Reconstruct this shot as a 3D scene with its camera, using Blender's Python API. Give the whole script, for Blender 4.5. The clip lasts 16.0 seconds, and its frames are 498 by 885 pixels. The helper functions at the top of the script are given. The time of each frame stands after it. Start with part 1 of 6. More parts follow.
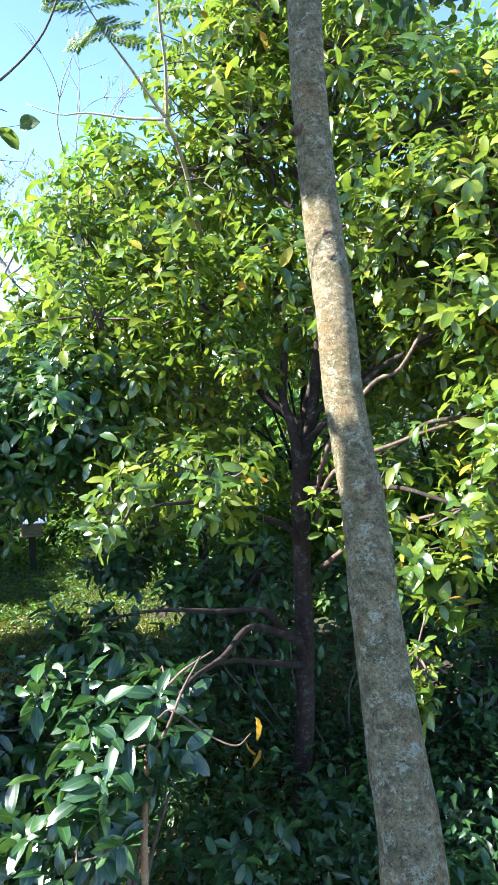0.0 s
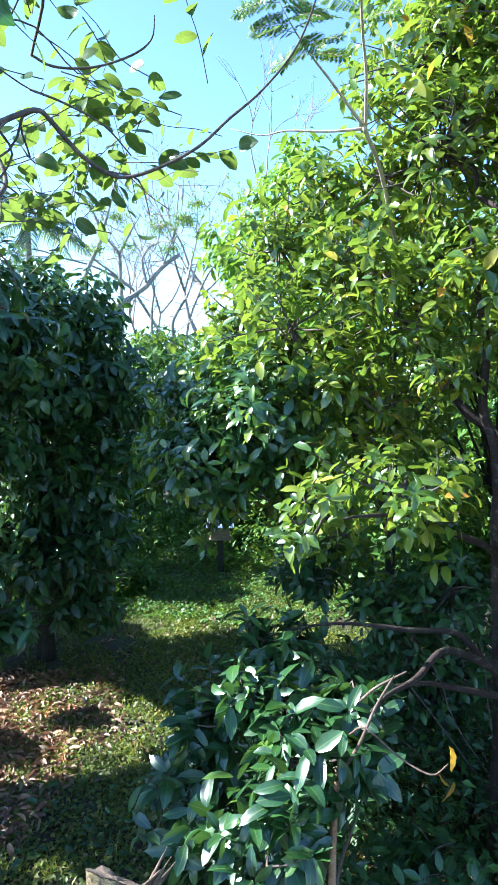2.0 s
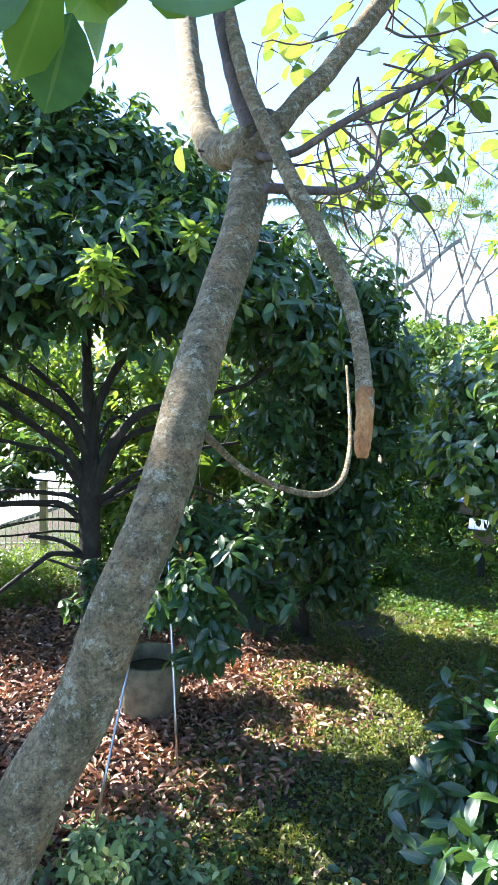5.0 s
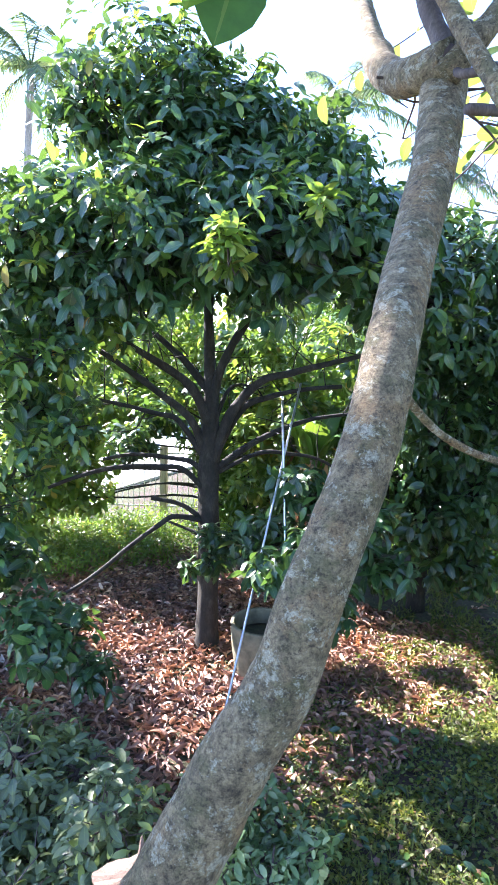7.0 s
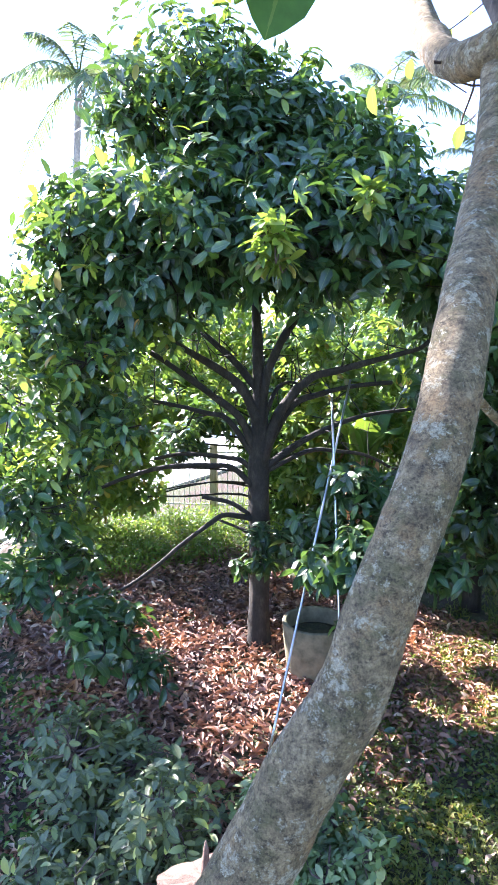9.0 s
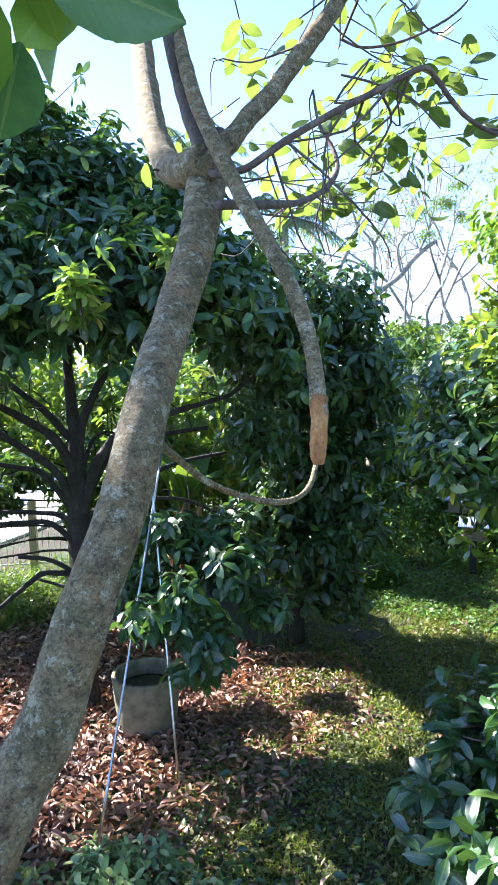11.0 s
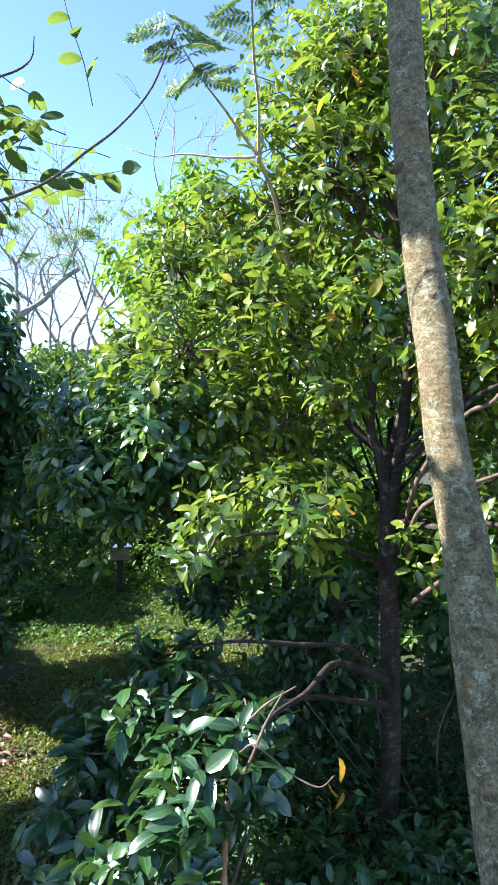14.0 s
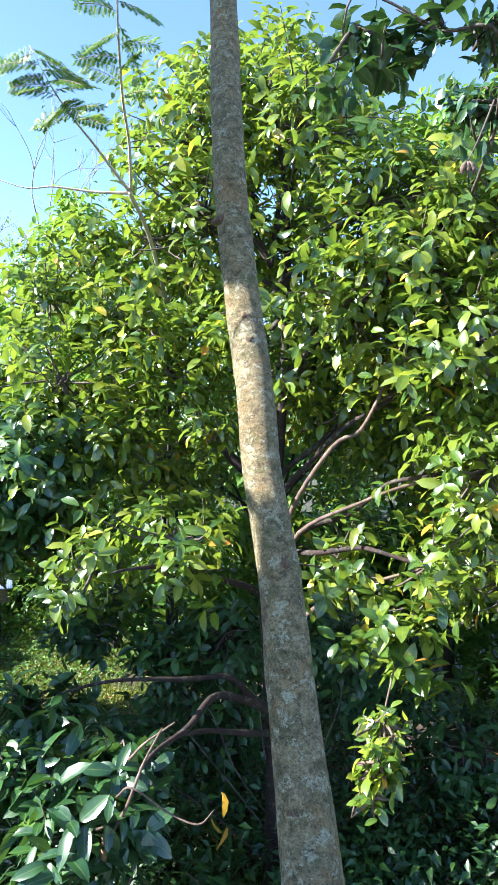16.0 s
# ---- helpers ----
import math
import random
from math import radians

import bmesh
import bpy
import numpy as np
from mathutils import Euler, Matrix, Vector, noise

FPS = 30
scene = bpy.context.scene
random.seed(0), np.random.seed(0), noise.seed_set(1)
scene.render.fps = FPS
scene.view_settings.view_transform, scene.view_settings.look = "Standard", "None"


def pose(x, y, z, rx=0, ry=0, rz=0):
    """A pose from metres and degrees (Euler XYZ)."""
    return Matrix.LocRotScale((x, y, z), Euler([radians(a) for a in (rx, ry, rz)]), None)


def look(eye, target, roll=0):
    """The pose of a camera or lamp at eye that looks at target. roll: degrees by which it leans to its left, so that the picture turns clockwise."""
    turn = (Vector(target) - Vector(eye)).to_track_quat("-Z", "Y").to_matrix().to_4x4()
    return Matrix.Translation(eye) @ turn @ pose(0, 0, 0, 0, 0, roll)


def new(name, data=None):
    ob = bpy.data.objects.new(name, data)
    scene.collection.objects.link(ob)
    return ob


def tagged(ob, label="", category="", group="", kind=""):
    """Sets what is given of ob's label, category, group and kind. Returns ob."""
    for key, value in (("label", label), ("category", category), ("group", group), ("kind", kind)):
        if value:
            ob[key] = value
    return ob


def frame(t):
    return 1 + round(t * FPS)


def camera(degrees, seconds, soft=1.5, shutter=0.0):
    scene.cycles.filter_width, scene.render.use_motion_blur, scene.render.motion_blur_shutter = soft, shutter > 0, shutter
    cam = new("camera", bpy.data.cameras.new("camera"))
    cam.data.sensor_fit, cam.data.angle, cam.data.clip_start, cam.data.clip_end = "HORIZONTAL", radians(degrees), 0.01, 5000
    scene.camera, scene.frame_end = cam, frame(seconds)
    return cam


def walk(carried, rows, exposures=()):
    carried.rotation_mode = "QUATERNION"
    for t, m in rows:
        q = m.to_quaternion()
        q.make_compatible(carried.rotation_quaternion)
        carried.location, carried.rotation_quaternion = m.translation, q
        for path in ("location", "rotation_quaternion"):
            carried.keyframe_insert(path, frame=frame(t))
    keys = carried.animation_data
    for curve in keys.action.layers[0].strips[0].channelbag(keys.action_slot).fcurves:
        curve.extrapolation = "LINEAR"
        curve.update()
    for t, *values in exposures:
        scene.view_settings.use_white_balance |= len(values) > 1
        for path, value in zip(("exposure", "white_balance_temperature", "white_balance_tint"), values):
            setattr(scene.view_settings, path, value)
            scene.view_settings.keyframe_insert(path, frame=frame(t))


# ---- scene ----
cam = camera(41.8, 16.0, 0.85)
PATH = [
    (0, (-0.112, 0.455, 4.43), (-0.279, 2.434, 4.197), -0.1),
    (0.5, (-0.117, 0.451, 4.434), (-0.337, 2.428, 4.23), -0.1),
    (1, (-0.162, 0.455, 4.435), (-0.61, 2.392, 4.22), 0.7),
    (1.5, (-0.196, 0.47, 4.422), (-0.825, 2.361, 4.247), -0.6),
    (2, (-0.207, 0.47, 4.43), (-0.909, 2.332, 4.232), -0.7),
    (2.5, (-0.246, 0.469, 4.427), (-1.103, 2.26, 4.191), -0.2),
    (3, (-0.291, 0.469, 4.419), (-1.266, 2.198, 4.175), -0.1),
    (3.5, (-0.306, 0.465, 4.417), (-1.357, 2.15, 4.175), -0.6),
    (4, (-0.338, 0.455, 4.418), (-1.484, 2.076, 4.175), 0.0),
    (4.2, (-0.356, 0.449, 4.42), (-1.553, 2.033, 4.175), 0.5),
    (6.3, (-0.471, 0.441, 4.406), (-1.974, 1.73, 4.122), 1.5),
    (6.5, (-0.483, 0.442, 4.402), (-2.003, 1.704, 4.09), 1.4),
    (7, (-0.499, 0.433, 4.396), (-2.071, 1.622, 4.058), 1.7),
    (7.5, (-0.508, 0.431, 4.391), (-2.133, 1.537, 4.019), 0.9),
    (8, (-0.515, 0.435, 4.381), (-2.177, 1.47, 3.969), -0.9),
    (8.2, (-0.518, 0.431, 4.388), (-2.186, 1.465, 4.005), -0.3),
    (10.3, (-0.454, 0.443, 4.404), (-1.998, 1.678, 4.104), -1.3),
    (10.5, (-0.432, 0.447, 4.411), (-1.915, 1.763, 4.148), -1.4),
    (11, (-0.38, 0.453, 4.423), (-1.709, 1.933, 4.212), -1.1),
    (11.5, (-0.343, 0.451, 4.435), (-1.562, 2.027, 4.263), -0.5),
    (12, (-0.287, 0.455, 4.444), (-1.302, 2.173, 4.304), 0.5),
    (12.5, (-0.242, 0.471, 4.443), (-1.089, 2.273, 4.254), 0.2),
    (13, (-0.214, 0.466, 4.444), (-0.946, 2.321, 4.294), 0.8),
    (13.5, (-0.168, 0.467, 4.452), (-0.721, 2.383, 4.299), 1.2),
    (14, (-0.13, 0.466, 4.448), (-0.553, 2.415, 4.3), 0.1),
    (14.5, (-0.102, 0.46, 4.452), (-0.43, 2.429, 4.319), 0.1),
    (15, (-0.07, 0.463, 4.447), (-0.298, 2.443, 4.29), -0.5),
    (15.5, (-0.045, 0.455, 4.454), (-0.199, 2.446, 4.343), -0.8),
    (16, (-0.033, 0.444, 4.458), (-0.121, 2.442, 4.403), -0.6),
]
EXPOSURES = [(0, 2.28, 5900, 10), (1, 2.28, 5850, 9), (1.5, 2.3, 5450, 6), (2.2, 2.3, 5450, 6), (2.8, 2.28, 5800, 9), (4.2, 2.38, 6150, 13), (6.3, 3.1, 5900, 22), (7, 3.13, 5900, 26), (8.2, 3.12, 5950, 29), (10.3, 2.95, 5900, 22), (11, 2.52, 5900, 18),
             (11.5, 2.1, 5950, 18), (12, 1.98, 6150, 19), (12.5, 1.98, 5950, 13), (13.5, 2.02, 5850, 11), (16, 2.24, 5900, 10)]
walk(cam, [(t, look(eye, target, roll)) for t, eye, target, roll in PATH], EXPOSURES)

# ---- light ----
SUN_YAW, SUN_ELEV = 102.0, 36.5   # degrees: to the left of +y, above the horizon
sun_way = Vector((-math.sin(radians(SUN_YAW)) * math.cos(radians(SUN_ELEV)), math.cos(radians(SUN_YAW)) * math.cos(radians(SUN_ELEV)), math.sin(radians(SUN_ELEV))))
world = bpy.data.worlds.new("world")
scene.world = world
world.use_nodes = True
sky = world.node_tree.nodes.new("ShaderNodeTexSky")
sky.sky_type, sky.sun_disc = "NISHITA", False
sky.sun_elevation, sky.sun_rotation = radians(SUN_ELEV), radians(-SUN_YAW)
sky.air_density, sky.dust_density, sky.ozone_density = 0.8, 0.1, 2.4
world.node_tree.nodes["Background"].inputs["Strength"].default_value = 0.105
world.node_tree.links.new(sky.outputs[0], world.node_tree.nodes["Background"].inputs["Color"])
sun = new("sun", bpy.data.lights.new("sun", "SUN"))
sun.data.energy, sun.data.angle, sun.data.color = 5.0, radians(0.6), (1.0, 0.94, 0.84)
sun.matrix_world = look(sun_way * 60, (0, 0, 0))

# ---- materials ----


def shader(name):
    m = bpy.data.materials.new(name)
    m.use_nodes = True
    nodes, links = m.node_tree.nodes, m.node_tree.links
    return m, nodes, links, nodes["Principled BSDF"]


def ramp(nodes, links, source, stops):
    r = nodes.new("ShaderNodeValToRGB")
    while len(r.color_ramp.elements) < len(stops):
        r.color_ramp.elements.new(0.5)
    for e, (at, c) in zip(r.color_ramp.elements, stops):
        e.position, e.color = at, (*c, 1)
    links.new(source, r.inputs[0])
    return r.outputs[0]


def grain(nodes, links, scale, detail=4.0, rough=0.6, stretch=None, where="Object"):
    tc = nodes.new("ShaderNodeTexCoord")
    n = nodes.new("ShaderNodeTexNoise")
    n.inputs["Scale"].default_value, n.inputs["Detail"].default_value, n.inputs["Roughness"].default_value = scale, detail, rough
    if stretch:
        mp = nodes.new("ShaderNodeMapping")
        mp.inputs["Scale"].default_value = stretch
        links.new(tc.outputs[where], mp.inputs[0])
        links.new(mp.outputs[0], n.inputs["Vector"])
    else:
        links.new(tc.outputs[where], n.inputs["Vector"])
    return n.outputs["Fac"]


def mix(nodes, links, fac, a, b, kind="MIX"):
    n = nodes.new("ShaderNodeMix")
    n.data_type, n.blend_type = "RGBA", kind
    for sock, v in ((n.inputs["Factor"], fac), (n.inputs["A"], a), (n.inputs["B"], b)):
        if isinstance(v, (int, float)):
            sock.default_value = v
        elif isinstance(v, tuple):
            sock.default_value = (*v, 1)
        else:
            links.new(v, sock)
    return n.outputs["Result"]


def relief(nodes, links, bsdf, height, strength, distance):
    b = nodes.new("ShaderNodeBump")
    b.inputs["Strength"].default_value, b.inputs["Distance"].default_value = strength, distance
    links.new(height, b.inputs["Height"])
    links.new(b.outputs[0], bsdf.inputs["Normal"])


def leaf_material(name, stops, gloss=0.35, through_light=0.3, shine=0.5, rib=(0.35, 0.42, 0.12), glow=(0.30, 0.42, 0.03), per="island", veins=14.0, patches=1.6, coat=0.0, vein_depth=0.10):
    """A leaf blade: colour by leaf, pale midrib and side veins, blotches, and light that shines through."""
    m, nodes, links, bsdf = shader(name)
    if per == "island":
        rnd = nodes.new("ShaderNodeNewGeometry").outputs["Random Per Island"]
    else:
        rnd = nodes.new("ShaderNodeObjectInfo").outputs["Random"]
    base = ramp(nodes, links, rnd, stops)
    patch = grain(nodes, links, patches, 3.0, 0.6)
    base = mix(nodes, links, 1.0, base, ramp(nodes, links, patch, [(0.36, (0.55, 0.62, 0.80)), (0.5, (1.0, 1.0, 1.0)), (0.64, (1.35, 1.18, 0.85))]), "MULTIPLY")
    blot = grain(nodes, links, 35.0)
    base = mix(nodes, links, ramp(nodes, links, blot, [(0.35, (0, 0, 0)), (0.75, (0.35, 0.35, 0.35))]), base, mix(nodes, links, 0.5, base, glow))
    uv = nodes.new("ShaderNodeUVMap")
    sep = nodes.new("ShaderNodeSeparateXYZ")
    links.new(uv.outputs[0], sep.inputs[0])

    def calc(op, a, b=None):
        n = nodes.new("ShaderNodeMath")
        n.operation = op
        for sock, v in zip(n.inputs, (a, b)):
            if v is None:
                continue
            if isinstance(v, (int, float)):
                sock.default_value = v
            else:
                links.new(v, sock)
        return n.outputs[0]

    across = calc("ABSOLUTE", calc("SUBTRACT", sep.outputs[0], 0.5))
    mid = calc("LESS_THAN", across, 0.03)
    side = calc("SINE", calc("MULTIPLY", calc("SUBTRACT", sep.outputs[1], calc("MULTIPLY", across, 0.5)), veins * 6.28))
    base = mix(nodes, links, calc("MULTIPLY", mid, 0.22), base, rib)
    links.new(base, bsdf.inputs["Base Color"])
    bsdf.inputs["Roughness"].default_value = gloss
    bsdf.inputs["Specular IOR Level"].default_value = shine
    relief(nodes, links, bsdf, side, vein_depth, 0.001)
    bsdf.inputs["Coat Weight"].default_value, bsdf.inputs["Coat Roughness"].default_value = coat, gloss * 0.7
    tr = nodes.new("ShaderNodeBsdfTranslucent")
    links.new(mix(nodes, links, 0.55, base, glow), tr.inputs["Color"])
    sh = nodes.new("ShaderNodeMixShader")
    sh.inputs[0].default_value = through_light
    links.new(bsdf.outputs[0], sh.inputs[1])
    links.new(tr.outputs[0], sh.inputs[2])
    links.new(sh.outputs[0], nodes["Material Output"].inputs["Surface"])
    return m


def bark_material(name, dark, mid, pale, scale=14.0, lichen=None, rough=0.85, bump=0.006):
    """Bark: streaked grain, and where lichen is given, ragged pale and brown blotches with fine speckle."""
    m, nodes, links, bsdf = shader(name)
    g = grain(nodes, links, scale, 8.0, 0.7, (1, 1, 0.5) if not lichen else (1, 1, 1.2))
    col = ramp(nodes, links, g, [(0.3, dark), (0.5, mid), (0.72, pale)])
    fine = grain(nodes, links, scale * 8, 4.0, 0.8, (1, 1, 1.6) if lichen else (1, 1, 0.3))
    if lichen:
        brown = grain(nodes, links, scale * 0.22, 9.0, 0.75)
        col = mix(nodes, links, ramp(nodes, links, brown, [(0.50, (0, 0, 0)), (0.60, (0.7, 0.7, 0.7))]), col, tuple(q * w for q, w in zip(mid, (1.12, 0.88, 0.66))))
        moss = grain(nodes, links, scale * 0.4, 9.0, 0.74, (1, 1, 1.5))
        col = mix(nodes, links, ramp(nodes, links, moss, [(0.50, (0, 0, 0)), (0.60, (0.75, 0.75, 0.75))]), col, tuple(q * w for q, w in zip(mid, (0.48, 0.57, 0.42))))
        spots = grain(nodes, links, scale * 0.75, 14.0, 0.82, (1.0, 1.0, 1.25))
        col = mix(nodes, links, ramp(nodes, links, spots, [(0.54, (0, 0, 0)), (0.565, (0.85, 0.85, 0.85))]), col, lichen)
        stain = grain(nodes, links, scale * 1.3, 10.0, 0.8, (1, 1, 1.6))
        col = mix(nodes, links, ramp(nodes, links, stain, [(0.56, (0, 0, 0)), (0.61, (0.8, 0.8, 0.8))]), col, dark)
        pits = grain(nodes, links, scale * 4.0, 6.0, 0.8)
        col = mix(nodes, links, 0.85, col, ramp(nodes, links, pits, [(0.36, (0.25, 0.22, 0.18)), (0.5, (1.0, 1.0, 1.0)), (0.66, (1.35, 1.33, 1.28))]), "MULTIPLY")
    col = mix(nodes, links, 0.55, col, ramp(nodes, links, fine, [(0.32, (0.22, 0.22, 0.22)), (0.62, (1.25, 1.25, 1.25))]), "MULTIPLY")
    links.new(col, bsdf.inputs["Base Color"])
    bsdf.inputs["Roughness"].default_value = rough
    relief(nodes, links, bsdf, mix(nodes, links, 0.6, g, pits if lichen else fine), 1.0, bump)
    return m


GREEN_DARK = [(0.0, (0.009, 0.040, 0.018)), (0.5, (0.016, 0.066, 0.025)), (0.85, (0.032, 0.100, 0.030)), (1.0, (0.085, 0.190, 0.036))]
GREEN_MID = [(0.0, (0.022, 0.066, 0.018)), (0.30, (0.052, 0.122, 0.022)), (0.58, (0.140, 0.212, 0.028)), (0.965, (0.250, 0.290, 0.034)), (0.994, (0.600, 0.420, 0.046)), (1.0, (0.560, 0.120, 0.040))]
GREEN_BUSH = [(0.0, (0.010, 0.042, 0.016)), (0.5, (0.018, 0.066, 0.021)), (0.9, (0.034, 0.096, 0.024)), (1.0, (0.070, 0.135, 0.025))]
GREEN_LIGHT = [(0.0, (0.053, 0.161, 0.017)), (0.5, (0.087, 0.229, 0.025)), (0.9, (0.160, 0.298, 0.030)), (1.0, (0.282, 0.321, 0.044))]
GREEN_GREY = [(0.0, (0.060, 0.092, 0.056)), (0.6, (0.10, 0.135, 0.082)), (0.93, (0.15, 0.19, 0.10)), (1.0, (0.378, 0.462, 0.144))]
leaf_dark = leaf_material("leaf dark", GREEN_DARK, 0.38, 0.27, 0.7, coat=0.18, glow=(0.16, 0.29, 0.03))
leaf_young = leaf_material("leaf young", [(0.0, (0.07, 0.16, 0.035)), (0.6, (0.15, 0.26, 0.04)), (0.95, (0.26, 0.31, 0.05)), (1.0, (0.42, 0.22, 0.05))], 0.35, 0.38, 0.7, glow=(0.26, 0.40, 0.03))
leaf_mid = leaf_material("leaf mid green", GREEN_MID, 0.27, 0.42, 0.9, coat=0.3)
# darker copy of the evergreen's leaf: the low clump's shade is in its colour
leaf_mid_shaded = leaf_material("leaf mid green with shade in colour", [(0.0, (0.014, 0.050, 0.020)), (0.6, (0.030, 0.094, 0.028)), (0.95, (0.075, 0.155, 0.030)), (1.0, (0.18, 0.22, 0.04))], 0.28, 0.3, 0.9, coat=0.3, glow=(0.16, 0.30, 0.03))
leaf_twig = leaf_material("leaf on twig", GREEN_MID, 0.27, 0.42, 0.9, per="object", coat=0.3)
leaf_bush = leaf_material("leaf bush", GREEN_BUSH, 0.33, 0.2, 0.8, coat=0.22, vein_depth=0.04, glow=(0.12, 0.24, 0.03))
leaf_shrub = leaf_material("leaf shrub", GREEN_BUSH[:3] + [(0.97, (0.05, 0.11, 0.02)), (1.0, (0.16, 0.10, 0.03))], 0.33, 0.2, 0.8, per="object", coat=0.22, vein_depth=0.03, glow=(0.12, 0.24, 0.03))
leaf_light = leaf_material("leaf light green", GREEN_LIGHT, 0.42, 0.45)
leaf_grey = leaf_material("leaf grey green", GREEN_GREY, 0.5, 0.25)
leaf_pale = leaf_material("leaf pale", [(0.0, (0.09, 0.17, 0.06)), (0.5, (0.20, 0.30, 0.12)), (1.0, (0.50, 0.55, 0.27))], 0.5, 0.3)
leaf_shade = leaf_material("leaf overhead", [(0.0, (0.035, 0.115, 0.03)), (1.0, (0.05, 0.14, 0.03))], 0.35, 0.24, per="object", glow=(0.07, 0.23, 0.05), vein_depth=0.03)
leaf_near = leaf_material("leaf near", [(0.0, (0.026, 0.068, 0.018)), (0.5, (0.045, 0.100, 0.022)), (1.0, (0.11, 0.17, 0.028))], 0.38, 0.50, per="object", glow=(0.28, 0.38, 0.05), vein_depth=0.05)
leaf_far = leaf_material("leaf far", [(0.0, (0.021, 0.082, 0.017)), (0.6, (0.042, 0.137, 0.022)), (1.0, (0.103, 0.233, 0.029))], 0.5, 0.3)
# greyed green: the haze over the far palms is mixed into the colour
leaf_frond_hazy = leaf_material("frond", [(0.0, (0.07, 0.13, 0.08)), (0.7, (0.12, 0.19, 0.10)), (1.0, (0.28, 0.27, 0.10))], 0.5, 0.36, glow=(0.20, 0.30, 0.08))
litter_mat = leaf_material("dry leaf", [(0.0, (0.085, 0.044, 0.030)), (0.35, (0.190, 0.095, 0.060)), (0.7, (0.340, 0.185, 0.112)), (0.92, (0.560, 0.350, 0.220)), (1.0, (0.760, 0.600, 0.400))], 0.5, 0.12, rib=(0.380, 0.240, 0.170), glow=(0.480, 0.220, 0.120))
dead_mat = leaf_material("withered leaf", [(0.0, (0.20, 0.10, 0.05)), (0.6, (0.38, 0.22, 0.11)), (1.0, (0.5, 0.36, 0.18))], 0.7, 0.25, glow=(0.4, 0.22, 0.1))
yellow_mat = leaf_material("yellowed leaf", [(0.0, (0.42, 0.22, 0.03)), (0.5, (0.58, 0.36, 0.04)), (1.0, (0.40, 0.16, 0.04))], 0.45, 0.4, rib=(0.5, 0.4, 0.1), glow=(0.7, 0.42, 0.04))
grass_mat = leaf_material("grass", [(0.0, (0.055, 0.082, 0.020)), (0.6, (0.105, 0.135, 0.030)), (0.9, (0.21, 0.195, 0.055)), (1.0, (0.36, 0.25, 0.11))], 0.5, 0.35)
bark_near = bark_material("bark near", (0.075, 0.058, 0.027), (0.320, 0.247, 0.122), (0.53, 0.425, 0.245), 62.0, lichen=(0.54, 0.51, 0.35), bump=0.014)
bark_knot = bark_material("bark knot", (0.08, 0.045, 0.025), (0.20, 0.12, 0.07), (0.34, 0.24, 0.15), 160.0, bump=0.008)
bark_twig = bark_material("bark twig", (0.045, 0.032, 0.028), (0.10, 0.075, 0.06), (0.20, 0.16, 0.12), 40.0, bump=0.002)
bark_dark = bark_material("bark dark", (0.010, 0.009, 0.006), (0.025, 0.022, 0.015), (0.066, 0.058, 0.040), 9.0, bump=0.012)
bark_red = bark_material("bark red brown", (0.014, 0.007, 0.006), (0.032, 0.016, 0.013), (0.065, 0.040, 0.032), 11.0, lichen=(0.10, 0.09, 0.072), bump=0.01)
bark_pale = bark_material("bark pale", (0.16, 0.11, 0.075), (0.32, 0.24, 0.17), (0.50, 0.42, 0.32), 18.0, bump=0.003)
# extra pale: sunlight on the sapling's upper branches is in this colour
bark_sapling_lit = bark_material("bark sapling lit", (0.34, 0.26, 0.19), (0.55, 0.46, 0.36), (0.74, 0.66, 0.55), 24.0, bump=0.002)
bark_stem = bark_material("bark stem", (0.16, 0.085, 0.045), (0.32, 0.19, 0.11), (0.48, 0.34, 0.22), 22.0, bump=0.003)
bark_bough = bark_material("bark bough", (0.06, 0.035, 0.024), (0.14, 0.09, 0.065), (0.26, 0.19, 0.14), 18.0, bump=0.003)
bark_far = bark_material("bark far", (0.16, 0.14, 0.12), (0.30, 0.27, 0.23), (0.44, 0.40, 0.35), 3.0, bump=0.02)
cut_wood = bark_material("cut wood", (0.10, 0.062, 0.040), (0.19, 0.13, 0.09), (0.28, 0.205, 0.15), 90.0, bump=0.004)
wet_wood = bark_material("raw wood", (0.12, 0.05, 0.02), (0.40, 0.175, 0.050), (0.58, 0.35, 0.14), 60.0, bump=0.003)


def plain(name, a, b, scale, rough=0.7, metal=0.0, bump=0.002, stretch=None):
    m, nodes, links, bsdf = shader(name)
    g = grain(nodes, links, scale, 6.0, 0.65, stretch)
    links.new(ramp(nodes, links, g, [(0.32, a), (0.7, b)]), bsdf.inputs["Base Color"])
    bsdf.inputs["Roughness"].default_value, bsdf.inputs["Metallic"].default_value = rough, metal
    relief(nodes, links, bsdf, g, 0.6, bump)
    return m


def soil_material():
    m, nodes, links, bsdf = shader("soil")
    big = grain(nodes, links, 0.8, 9.0, 0.72)
    fine = grain(nodes, links, 18.0, 6.0, 0.7)
    earth = ramp(nodes, links, fine, [(0.3, (0.022, 0.015, 0.011)), (0.7, (0.085, 0.055, 0.038))])
    turf = ramp(nodes, links, fine, [(0.3, (0.018, 0.030, 0.010)), (0.55, (0.050, 0.068, 0.020)), (0.7, (0.11, 0.12, 0.04))])
    col = mix(nodes, links, ramp(nodes, links, big, [(0.42, (0, 0, 0)), (0.58, (1, 1, 1))]), earth, turf)
    links.new(col, bsdf.inputs["Base Color"])
    bsdf.inputs["Roughness"].default_value = 0.95
    relief(nodes, links, bsdf, fine, 1.0, 0.03)
    return m


